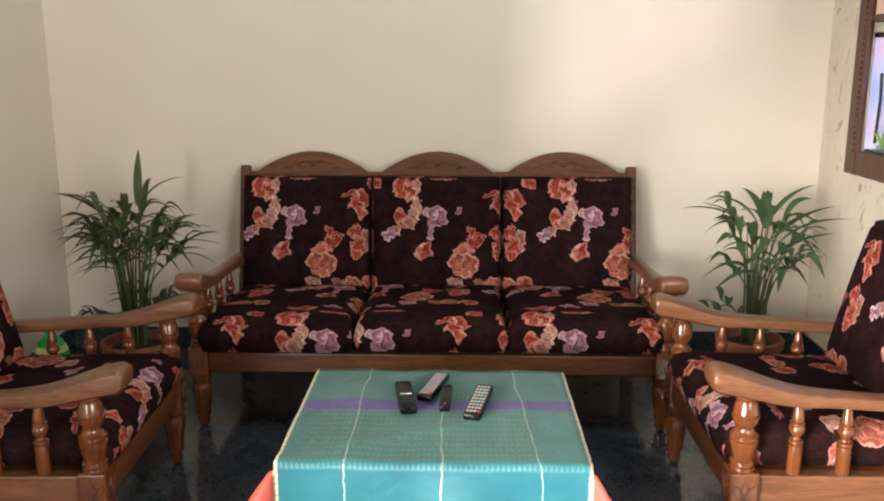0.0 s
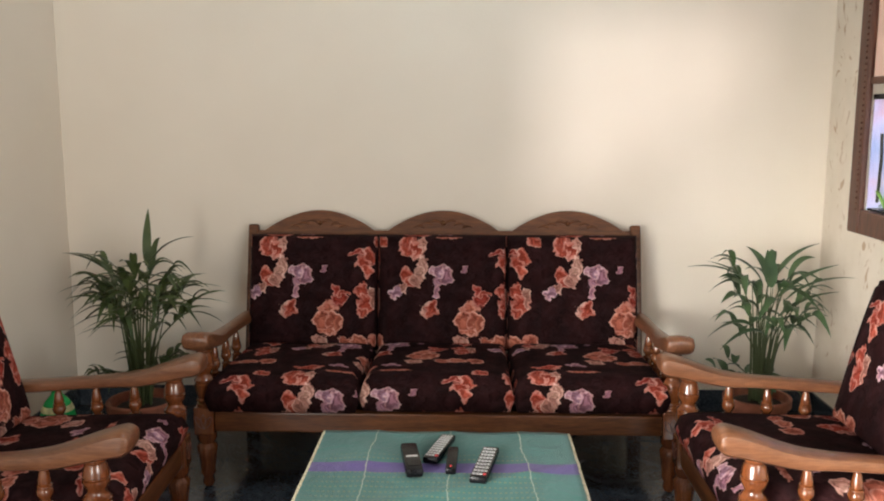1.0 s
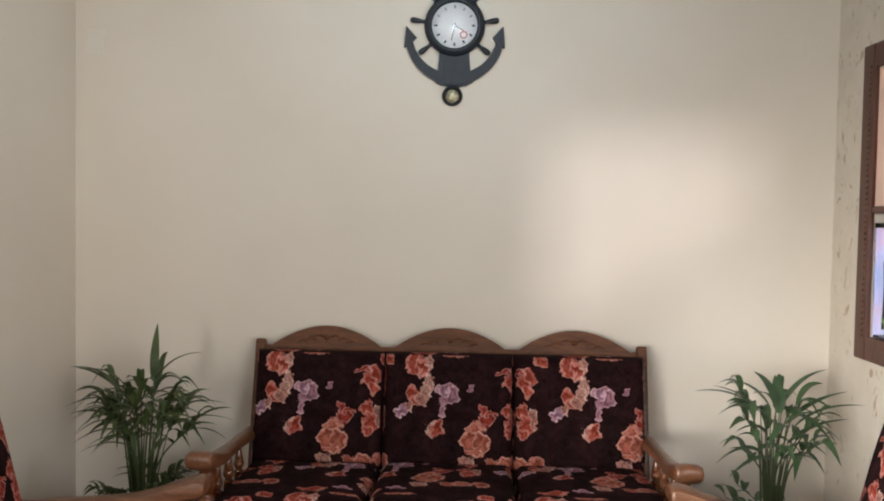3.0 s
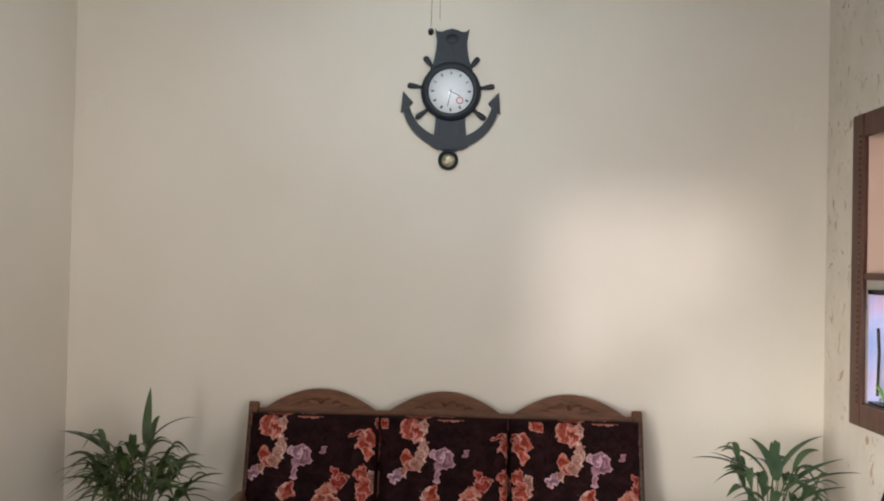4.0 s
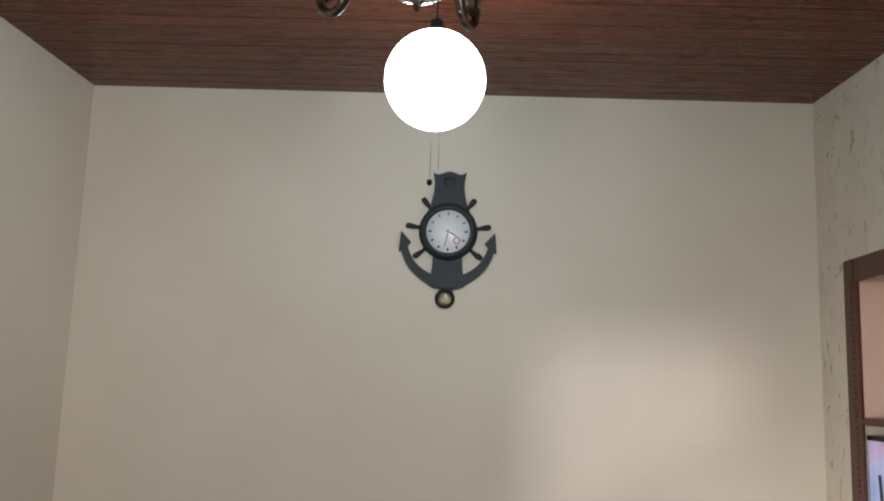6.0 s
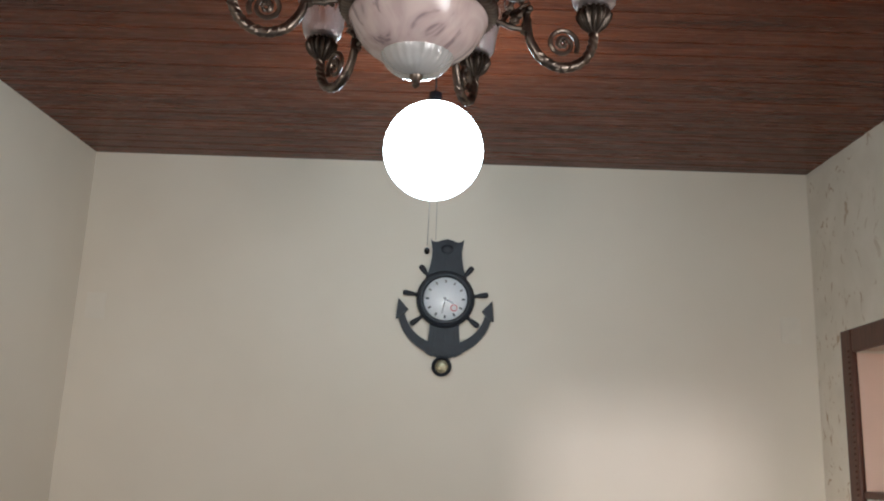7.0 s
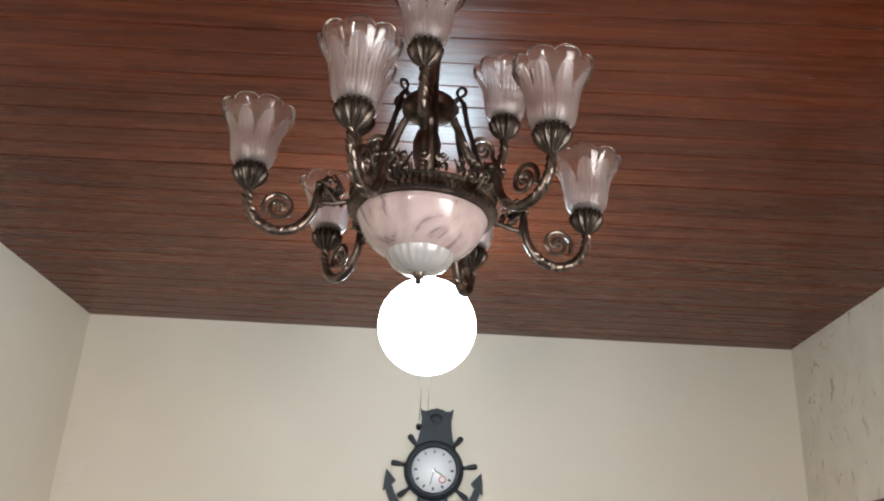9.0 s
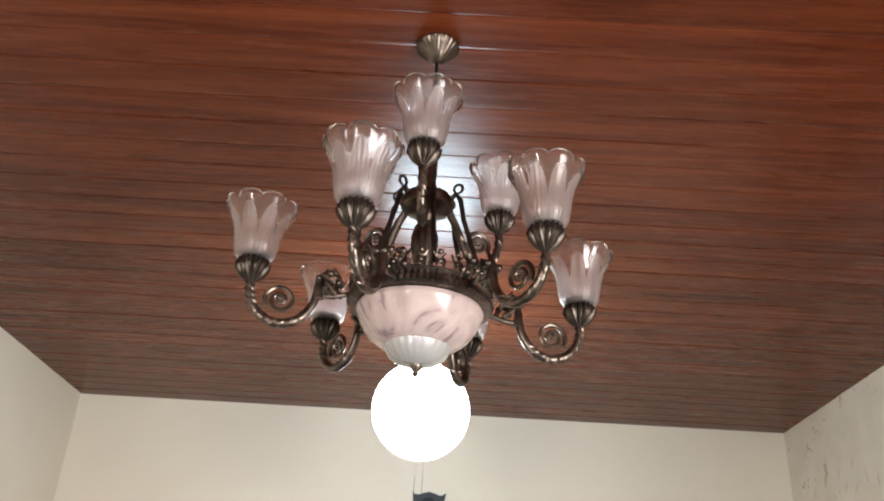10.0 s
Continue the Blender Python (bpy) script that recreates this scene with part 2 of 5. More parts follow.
def table_cloth_weave():
    """Teal silk: gold warp lines, one violet band, dotted gold rows, coral borders; UV in metres from the middle of the table."""
    m = Nodes("teal_silk_cloth")
    tc = m.add("ShaderNodeTexCoord")
    sep = m.add("ShaderNodeSeparateXYZ", Vector=tc.outputs["UV"])
    x, y = sep.outputs[0], sep.outputs[1]
    wob = m.math("MULTIPLY_ADD", m.noise(tc.outputs["UV"], 5, 3).outputs[0], 0.030, -0.015)
    fray = m.math("MULTIPLY_ADD", m.noise(tc.outputs["UV"], 60, 2).outputs[0], 0.008, -0.004)
    xw = m.math("ADD", m.math("ADD", x, wob), fray)

    def line(coord, at, half, soft=0.0015):
        d = m.math("ABSOLUTE", m.math("SUBTRACT", coord, at))
        return m.add("ShaderNodeMapRange", Value=d, From_Min=half + soft, From_Max=half).outputs[0]

    sheen = m.noise(tc.outputs["UV"], 5, 3)
    col = m.ramp(sheen.outputs[0], (0.3, (0.030, 0.135, 0.125)), (0.7, (0.048, 0.185, 0.170)))
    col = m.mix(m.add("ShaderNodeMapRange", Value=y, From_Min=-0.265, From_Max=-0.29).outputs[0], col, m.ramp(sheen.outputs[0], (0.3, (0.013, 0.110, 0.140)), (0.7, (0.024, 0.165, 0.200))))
    rows = m.math("MULTIPLY", m.math("GREATER_THAN", m.math("SINE", m.math("MULTIPLY", y, 230)), 0.72),
                  m.math("GREATER_THAN", m.math("SINE", m.math("MULTIPLY", x, 520)), 0.0))
    inside = m.math("MULTIPLY", line(y, -0.08, 0.17, 0.05), line(x, -0.04, 0.24, 0.05))
    col = m.mix(m.math("MULTIPLY", m.math("MULTIPLY", rows, inside), 0.5), col, (0.26, 0.27, 0.10))
    col = m.mix(m.math("MULTIPLY", line(y, 0.038, 0.028), 0.92), col, (0.10, 0.055, 0.25))
    for at in (-0.190, 0.016, 0.211):
        col = m.mix(m.math("MULTIPLY", line(m.math("MULTIPLY_ADD", y, 0.28 * max(at, 0.0), xw), at, 0.0009, 0.0012), 0.8), col, (0.46, 0.50, 0.38))
    dashes = m.math("MULTIPLY", line(y, -0.288, 0.006, 0.002), m.math("GREATER_THAN", m.math("SINE", m.math("MULTIPLY", x, 560)), -0.1))
    col = m.mix(m.math("MULTIPLY", dashes, 0.35), col, (0.12, 0.30, 0.32))
    ax = m.math("ADD", m.math("ABSOLUTE", x), m.math("MULTIPLY", fray, 0.6))
    beads = m.math("GREATER_THAN", m.noise(tc.outputs["UV"], 150, 1).outputs[0], 0.47)
    gold = m.mix(beads, (0.42, 0.36, 0.16), (0.72, 0.68, 0.50))
    col = m.mix(m.math("GREATER_THAN", ax, 0.331), col, gold)
    col = m.mix(m.math("GREATER_THAN", ax, 0.341), col, (0.52, 0.085, 0.06))
    low = m.math("GREATER_THAN", m.math("MAXIMUM", ax, m.math("ADD", m.math("MULTIPLY", y, -1.0), 0.02)), 0.598)
    col = m.mix(low, col, (0.62, 0.52, 0.26))
    m.shade(Base_Color=col, Roughness=0.46, Sheen_Weight=0.1, Specular_IOR_Level=0.3)
    weave = m.add("ShaderNodeTexWave", Vector=tc.outputs["UV"], Scale=160)
    crumple = m.noise(tc.outputs["UV"], 9, 3, 0.55, 1.2)
    m.bump(m.math("MULTIPLY_ADD", weave.outputs[1], 0.03, crumple.outputs[0]), 0.35, 0.02)
    return m.mat


def leaf_green(name, dark, light):
    m = Nodes(name)
    v = m.coords()
    n = m.noise(v, 9, 3)
    geo = m.add("ShaderNodeNewGeometry")
    c = m.mix(m.math("MULTIPLY", geo.outputs["Random Per Island"], 0.7), m.ramp(n.outputs[0], (0.3, dark), (0.7, light)), light)
    m.shade(Base_Color=c, Roughness=0.45, Specular_IOR_Level=0.4)
    return m.mat


def tulip_glass():
    """Pressed glass: frosted at the foot, clear towards the scalloped rim."""
    m = Nodes("frosted_tulip_glass")
    tc = m.add("ShaderNodeTexCoord")
    sep = m.add("ShaderNodeSeparateXYZ", Vector=tc.outputs["UV"])
    arch = m.math("ABSOLUTE", m.math("SINE", m.math("MULTIPLY", sep.outputs[0], 3.14159 * 8)))
    half = m.math("SUBTRACT", 1.0, m.math("ABSOLUTE", m.math("MULTIPLY_ADD", sep.outputs[1], 2.0, -1.0)))
    edge = m.math("MULTIPLY_ADD", m.math("POWER", arch, 0.6), 0.34, 0.34)
    clear = m.add("ShaderNodeMapRange", Value=m.math("SUBTRACT", half, edge), From_Min=-0.03, From_Max=0.05).outputs[0]
    m.shade(Base_Color=m.mix(clear, (0.92, 0.83, 0.81), (0.98, 0.94, 0.93)), Roughness=m.math("MULTIPLY_ADD", clear, -0.26, 0.32),
            Transmission_Weight=m.math("MULTIPLY_ADD", clear, 0.04, 0.94), IOR=1.45)
    flute = m.math("SINE", m.math("MULTIPLY", sep.outputs[0], 3.14159 * 72))
    m.bump(m.math("MULTIPLY", flute, m.math("SUBTRACT", 1.0, clear)), 0.12, 0.002)
    return m.mat


def clear_glass():
    m = Nodes("clear_fluted_glass")
    v = m.coords()
    m.shade(Base_Color=m.ramp(m.noise(v, 20, 2).outputs[0], (0.3, (0.94, 0.93, 0.93)), (0.7, (0.99, 0.99, 0.99))), Roughness=0.10, Transmission_Weight=0.7, IOR=1.45, Coat_Weight=0.6)
    return m.mat


def bowl_glass():
    m = Nodes("alabaster_bowl_glass")
    v = m.coords()
    n = m.noise(v, 9, 2, 0.5, 4.0)
    vein = m.ramp(n.outputs[0], (0.33, (0.36, 0.28, 0.29)), (0.42, (0.60, 0.47, 0.46)), (0.7, (0.70, 0.57, 0.55)))
    m.shade(Base_Color=vein, Roughness=0.22, Transmission_Weight=0.25, Coat_Weight=0.5, Subsurface_Weight=0.2, Subsurface_Radius=(0.03, 0.02, 0.02))
    return m.mat


def clock_dial():
    m = Nodes("silver_clock_dial")
    v = m.coords()
    b = m.noise(v, 200, 2)
    m.shade(Base_Color=m.ramp(b.outputs[0], (0.3, (0.86, 0.88, 0.90)), (0.7, (0.92, 0.94, 0.96))), Metallic=0.0, Roughness=0.18, Coat_Weight=0.6)
    return m.mat


def glow(name, colour, strength):
    m = Nodes(name)
    m.shade(Base_Color=(*colour, 1), Emission_Color=(*colour, 1), Emission_Strength=strength)
    return m.mat


WALL, FLECK, GRANITE, CEIL = wall_paint(), flecked_wall(), floor_stone(), ceiling_wood()
TEAK = polished_wood("polished_teak", (0.050, 0.017, 0.006), (0.175, 0.064, 0.021), rough=0.42, coat=0.05, gloss=0.3)
TEAK_PALE = polished_wood("pale_teak", (0.085, 0.029, 0.011), (0.235, 0.100, 0.046), grain=(14, 1.5, 14), rough=0.36, coat=0.25)
TEAK_UP = polished_wood("turned_teak", (0.068, 0.018, 0.006), (0.200, 0.063, 0.019), grain=(14, 14, 1.5), rough=0.26, coat=0.45)
FRAME_WOOD = polished_wood("dark_window_wood", (0.045, 0.013, 0.007), (0.12, 0.038, 0.018), grain=(14, 14, 1.5), rough=0.45, coat=0.05)
VELVET, SILK = floral_velvet(), table_cloth_weave()
LEAF_A = leaf_green("palm_leaf", (0.018, 0.038, 0.012), (0.075, 0.100, 0.032))
LEAF_B = leaf_green("broad_palm_leaf", (0.020, 0.050, 0.020), (0.070, 0.118, 0.048))
STEM = plain("palm_stem", (0.055, 0.075, 0.026), 0.5)
TERRA = plain("terracotta", (0.26, 0.085, 0.045), 0.75, vary=0.3, scale=18)
SOIL = plain("dark_soil", (0.03, 0.02, 0.014), 0.95, vary=0.5, scale=60, bump=0.6)
BLACK = plain("black_plastic", (0.004, 0.004, 0.005), 0.26, vary=0.2, Specular_IOR_Level=0.16)
GREY = plain("grey_button", (0.33, 0.33, 0.32), 0.5)
REDB = plain("red_button", (0.5, 0.03, 0.03), 0.5)
BRONZE = plain("antique_bronze", (0.135, 0.108, 0.090), 0.30, 0.95, vary=0.5, scale=45, bump=0.15)
BRONZE_DARK = plain("dark_bronze", (0.06, 0.048, 0.04), 0.34, 0.9, vary=0.4, scale=45, bump=0.15)
TULIP, BOWL, DIAL, CLEAR = tulip_glass(), bowl_glass(), clock_dial(), clear_glass()
CLOCK = plain("slate_blue_clock_plastic", (0.011, 0.015, 0.022), 0.55, vary=0.3, scale=25)
BRASS = plain("dull_brass", (0.30, 0.265, 0.17), 0.42, 0.8, vary=0.5, scale=90)
LAMP_GLOW = glow("lamp_glow", (0.72, 0.90, 1.0), 28)


# ---- mesh helpers ----
def part(name, bm, material, parent=None, label="", smooth=False):
    """Link a bmesh as one mesh object, under a thing or a part."""
    me = bpy.data.meshes.new(name)
    bmesh.ops.recalc_face_normals(bm, faces=bm.faces)
    bm.to_mesh(me)
    bm.free()
    for mm in (material if isinstance(material, (list, tuple)) else [material]):
        me.materials.append(mm)
    if smooth:
        me.shade_smooth()
        me.set_sharp_from_angle(angle=radians(42))
    ob = new(name, me)
    if parent is not None:
        ob.parent = parent
    if label:
        tagged(ob, label)
    return ob


def thing(name, x, y, z, label, category, rz=0.0, group="", kind=""):
    ob = new(name)
    ob.matrix_world = pose(x, y, z, 0, 0, rz)
    return tagged(ob, label, category, group, kind)


def box(bm, x0, x1, y0, y1, z0, z1, bevel=0.0, seg=2, m=None):
    r = bmesh.ops.create_cube(bm, size=1)
    vs = r["verts"]
    for v in vs:
        v.co = Vector(((x0 + x1) / 2 + v.co.x * (x1 - x0), (y0 + y1) / 2 + v.co.y * (y1 - y0), (z0 + z1) / 2 + v.co.z * (z1 - z0)))
    if m is not None:
        bmesh.ops.transform(bm, matrix=m, verts=vs)
    if bevel:
        es = list({e for v in vs for e in v.link_edges})
        bmesh.ops.bevel(bm, geom=es, offset=bevel, segments=seg, affect="EDGES", profile=0.6)
    return bm


def boxes(*dims, bevel=0.0):
    bm = bmesh.new()
    for d in dims:
        box(bm, *d, bevel=bevel)
    return bm


def lathe(bm, profile, n=20, m=None, wave=None, cap=True):
    """Turn a profile of (radius, height) about z. wave(angle, k) scales the radius and lifts the height at the k-th ring."""
    rings = []
    uv = bm.loops.layers.uv.verify()
    for k, (r, z) in enumerate(profile):
        ring = []
        for i in range(n):
            a = 2 * math.pi * i / n
            s, dz = wave(a, k / (len(profile) - 1)) if wave else (1, 0)
            co = Vector((r * s * math.cos(a), r * s * math.sin(a), z + dz))
            ring.append(bm.verts.new(m @ co if m is not None else co))
        rings.append(ring)
    for k in range(len(rings) - 1):
        for i in range(n):
            j = (i + 1) % n
            if profile[k][0] < 1e-6 and profile[k + 1][0] < 1e-6:
                continue
            f = bm.faces.new((rings[k][i], rings[k][j], rings[k + 1][j], rings[k + 1][i]))
            f.smooth = True
            for lp, (a, b) in zip(f.loops, ((i, k), (i + 1, k), (i + 1, k + 1), (i, k + 1))):
                lp[uv].uv = (a / n, b / (len(rings) - 1))
    for ring, k in ((rings[0], 0), (rings[-1], -1)):
        if cap and profile[k][0] > 1e-6:
            bm.faces.new(ring)
    return bm


def tube(bm, pts, radius, n=8, closed_ends=True):
    """Sweep a circle along points; radius is a number or a function of 0..1."""
    pts = [Vector(p) for p in pts]
    rings, side = [], None
    for i, p in enumerate(pts):
        d = (pts[min(i + 1, len(pts) - 1)] - pts[max(i - 1, 0)]).normalized()
        if side is None:
            side = d.orthogonal().normalized()
        side = (side - d * side.dot(d)).normalized()
        up = d.cross(side)
        r = radius(i / (len(pts) - 1)) if callable(radius) else radius
        rings.append([bm.verts.new(p + r * (math.cos(2 * math.pi * j / n) * side + math.sin(2 * math.pi * j / n) * up)) for j in range(n)])
    for a, b in zip(rings, rings[1:]):
        for j in range(n):
            f = bm.faces.new((a[j], a[(j + 1) % n], b[(j + 1) % n], b[j]))
            f.smooth = True
    if closed_ends:
        bm.faces.new(rings[0]), bm.faces.new(rings[-1])
    return bm


def prism(bm, outline, y0, y1, m=None):
    """Extrude an outline of (x, z) from y0 to y1."""
    a = [bm.verts.new((x, y0, z)) for x, z in outline]
    b = [bm.verts.new((x, y1, z)) for x, z in outline]
    bm.faces.new(a), bm.faces.new(b[::-1])
    for i in range(len(a)):
        j = (i + 1) % len(a)
        bm.faces.new((a[i], b[i], b[j], a[j]))
    if m is not None:
        bmesh.ops.transform(bm, matrix=m, verts=a + b)
    return bm


def arc(cx, cz, r, a0, a1, n):
    return [(cx + r * math.cos(radians(a0 + (a1 - a0) * i / n)), cz + r * math.sin(radians(a0 + (a1 - a0) * i / n))) for i in range(n + 1)]


def cushion(w, d, h, u0, v0, puff=0.018, seed=0, size=1.0):
    """A padded block w wide (x), d deep (y), h thick (z), centred on its base; UV in cushion widths from its back left corner."""
    bm = bmesh.new()
    nx, ny = 14, 12
    rnd = random.Random(seed)
    ph = rnd.random() * 6
    uv = bm.loops.layers.uv.verify()
    grid = {}
    for s in (1, 0):
        for i in range(nx + 1):
            for j in range(ny + 1):
                fx, fy = i / nx * 2 - 1, j / ny * 2 - 1
                rim = max(abs(fx), abs(fy))
                rx = math.copysign(abs(fx) ** 0.8, fx) if fx else 0
                ry = math.copysign(abs(fy) ** 0.8, fy) if fy else 0
                inset = 0.012 if rim == 1 else 0
                x = rx * (w / 2 - inset * (abs(fx) == 1))
                y = ry * (d / 2 - inset * (abs(fy) == 1))
                dome = (1 - fx ** 4) * (1 - fy ** 4)
                ripple = 0.004 * math.sin(5 * fx + ph) * math.sin(4 * fy + 2 * ph)
                z = h - 0.016 * (rim == 1) + puff * dome + ripple * dome if s else 0.012 * (rim == 1)
                grid[s, i, j] = bm.verts.new((x, y, z))
    k = 1 / 0.545 / size

    def face(vs, fl):
        f = bm.faces.new(vs)
        f.smooth = True
        for lp in f.loops:
            c = lp.vert.co
            du = (h - c.z) * fl[0] if fl else 0
            dv = (h - c.z) * fl[1] if fl else 0
            lp[uv].uv = (u0 + (c.x + w / 2 + du) * k, v0 + (d / 2 - c.y + dv) * k)

    for i in range(nx):
        for j in range(ny):
            face((grid[1, i, j], grid[1, i + 1, j], grid[1, i + 1, j + 1], grid[1, i, j + 1]), False)
            face((grid[0, i, j], grid[0, i, j + 1], grid[0, i + 1, j + 1], grid[0, i + 1, j]), False)
    mids = {}

    def mid(i, j):
        if (i, j) not in mids:
            a, b = grid[1, i, j].co, grid[0, i, j].co
            c = (a + b) / 2
            c.x += math.copysign(0.014, c.x) if i in (0, nx) else 0
            c.y += math.copysign(0.014, c.y) if j in (0, ny) else 0
            mids[i, j] = bm.verts.new(c)
        return mids[i, j]

    border = [(i, 0) for i in range(nx)] + [(nx, j) for j in range(ny)] + [(i, ny) for i in range(nx, 0, -1)] + [(0, j) for j in range(ny, 0, -1)]
    for a, b in zip(border, border[1:] + border[:1]):
        fl = (0, 1) if a[1] == b[1] == 0 else (0, -1) if a[1] == b[1] == ny else (1, 0) if a[0] == b[0] == nx else (-1, 0)
        face((grid[1, *a], mid(*a), mid(*b), grid[1, *b]), fl)
        face((mid(*a), grid[0, *a], grid[0, *b], mid(*b)), fl)
    return bm


# ---- the room ----
T = 0.15
WY0, WY1, WZ0, WZ1 = 1.62, 2.945, 0.955, 2.045     # opening of the wall aquarium window
part_wall = part("wall_north", boxes((XL - T, XR + T, YB, YB + T, 0, ZC)), WALL)
tagged(part_wall, "plain cream painted plaster wall", "wall", kind="structure")
DY0, DY1, DZ = -1.75, -0.85, 2.1
w = part("wall_west", boxes((XL - T, XL, YR, DY0, 0, ZC), (XL - T, XL, DY1, YB, 0, ZC), (XL - T, XL, DY0, DY1, DZ, ZC)), WALL)
tagged(w, "plain cream painted plaster wall with a doorway", "wall", kind="structure")
w = part("wall_east", boxes((XR, XR + T, YR, -1.95, 0, ZC), (XR, XR + T, -0.55, WY0, 0, ZC), (XR, XR + T, -1.95, -0.55, 0, 0.85), (XR, XR + T, -1.95, -0.55, 2.1, ZC), (XR, XR + T, WY1, YB, 0, ZC), (XR, XR + T, WY0, WY1, 0, WZ0), (XR, XR + T, WY0, WY1, WZ1, ZC)), FLECK)
tagged(w, "cream texture-painted wall with scraped brown flecks", "wall", kind="structure")
SX0, SX1, SZ0, SZ1 = -0.365, -0.100, 1.346, 1.586          # small unseen opening that shapes the light patch
BX0, BX1, BZ0, BZ1 = -1.62, -1.2, 0.63, 1.87            # large unseen opening, added for the rear lamp
w = part("wall_south", boxes((XL - T, BX0, YR - T, YR, 0, ZC), (BX1, SX0, YR - T, YR, 0, ZC), (SX1, XR + T, YR - T, YR, 0, ZC),
                             (SX0, SX1, YR - T, YR, 0, SZ0), (SX0, SX1, YR - T, YR, SZ1, ZC), (BX0, BX1, YR - T, YR, 0, BZ0), (BX0, BX1, YR - T, YR, BZ1, ZC)), WALL)
tagged(w, "plain cream painted plaster wall with two unseen openings added for light", "wall", kind="structure")

# frame of the added opening; its bar shades a band across the patch
small = thing("patch_opening", (SX0 + SX1) / 2, YR - 0.075, (SZ0 + SZ1) / 2, "small unseen wooden-framed opening with a slanting bar, added to shape the light patch", "window", kind="structure")
shw, shh = (SX1 - SX0) / 2, (SZ1 - SZ0) / 2
for nm, d in (("jamb", (-shw, -shw + 0.012, -0.03, 0.03, -shh, shh)), ("jamb", (shw - 0.012, shw, -0.03, 0.03, -shh, shh)),
              ("head", (-shw + 0.012, shw - 0.012, -0.03, 0.03, shh - 0.012, shh)), ("sill", (-shw + 0.012, shw - 0.012, -0.03, 0.03, -shh, -shh + 0.012))):
    part(nm, boxes(d, bevel=0.002), FRAME_WOOD, small)
part("stay", tube(bmesh.new(), [(-0.060, 0.0, -0.112), (0.03, 0.0, -0.066), (0.125, 0.0, -0.016)], 0.023, 10), FRAME_WOOD, small, "unseen slanting bar added to shade a band of the light patch", True)

bm = bmesh.new()
rnd = random.Random(4)
PW = 0.1
k = 0
yy = YR
while yy < YB - 0.001:
    y1 = min(yy + PW, YB)
    xs = [XL, XR]
    for a, b in zip(xs, xs[1:]):
        dz = rnd.random() * 0.0015
        prism(bm, [(yy + 0.0005, ZC + 0.02), (yy + 0.0005, ZC + 0.0012), (yy + 0.003, ZC - 0.001 + dz), (y1 - 0.003 - 0.004 * (k % 2), ZC - 0.001 + dz), (y1 - 0.0005, ZC + 0.0012), (y1 - 0.0005, ZC + 0.02)],
              a + 0.0008, b - 0.0008, Matrix(((0, 1, 0, 0), (1, 0, 0, 0), (0, 0, 1, 0), (0, 0, 0, 1))))
    yy, k = y1, k + 1
box(bm, XL - T, XR + T, YR - T, YB + T, ZC + 0.021, ZC + 0.12)
for v in bm.verts:
    v.co.z -= SLOPE * (YB - v.co.y)
tagged(part("ceiling", bm, CEIL), "red-brown wood-grain plank ceiling, glossy, gently sloping", "ceiling", kind="structure")

# the wall tops follow the sloping ceiling
for o in [o for o in bpy.data.objects if o.name in ("wall_west", "wall_east", "wall_south")]:
    for v in o.data.vertices:
        if v.co.z > ZC - 0.001:
            v.co.z += 0.0205 - SLOPE * (YB - v.co.y)

floor = part("floor", boxes((XL - T, XR + T, YR - T, YB + T, -0.15, -0.006)), GRANITE)
tagged(floor, "dark blue-grey polished granite floor", "floor", kind="structure")
for nm, d in (("baseboard", (XL, XR, YB - 0.012, YB, 0, 0.1)), ("baseboard", (XL, XL + 0.012, DY1, YB - 0.012, 0, 0.1)), ("baseboard", (XR - 0.012, XR, YR, YB - 0.012, 0, 0.1))):
    tagged(part(nm, boxes(d, bevel=0.003), GRANITE), "dark polished granite skirting along the wall", "baseboard", kind="structure")


# ---- wooden seating ----
SPINDLE = [(r * 0.9, z) for r, z in [(0.019, 0), (0.021, 0.004), (0.0205, 0.098), (0.016, 0.101), (0.016, 0.104), (0.022, 0.107), (0.022, 0.113), (0.014, 0.117), (0.013, 0.124), (0.019, 0.133), (0.0235, 0.146), (0.022, 0.158), (0.018, 0.164), (0.021, 0.167), (0.021, 0.172), (0.0165, 0.176), (0.018, 0.183), (0.0155, 0.200), (0.012, 0.222), (0.008, 0.246), (0.009, 0.26)]]
POST = [(r * 0.88, z) for r, z in [(0.036, 0.30), (0.037, 0.303), (0.036, 0.312), (0.031, 0.315), (0.030, 0.320), (0.036, 0.323), (0.036, 0.329), (0.029, 0.333), (0.033, 0.346), (0.038, 0.362), (0.0405, 0.378), (0.041, 0.386), (0.036, 0.389), (0.036, 0.392), (0.041, 0.395), (0.041, 0.402), (0.035, 0.407), (0.027, 0.418), (0.027, 0.426), (0.034, 0.436), (0.039, 0.448), (0.039, 0.455), (0.034, 0.458), (0.034, 0.461), (0.038, 0.464), (0.036, 0.474), (0.032, 0.492), (0.028, 0.500), (0.031, 0.504), (0.031, 0.510), (0.026, 0.514), (0.026, 0.53)]]
LEG = [(0.016, 0.0), (0.022, 0.012), (0.019, 0.035), (0.026, 0.05), (0.024, 0.06), (0.030, 0.11), (0.036, 0.15), (0.028, 0.165), (0.036, 0.18), (0.036, 0.20)]


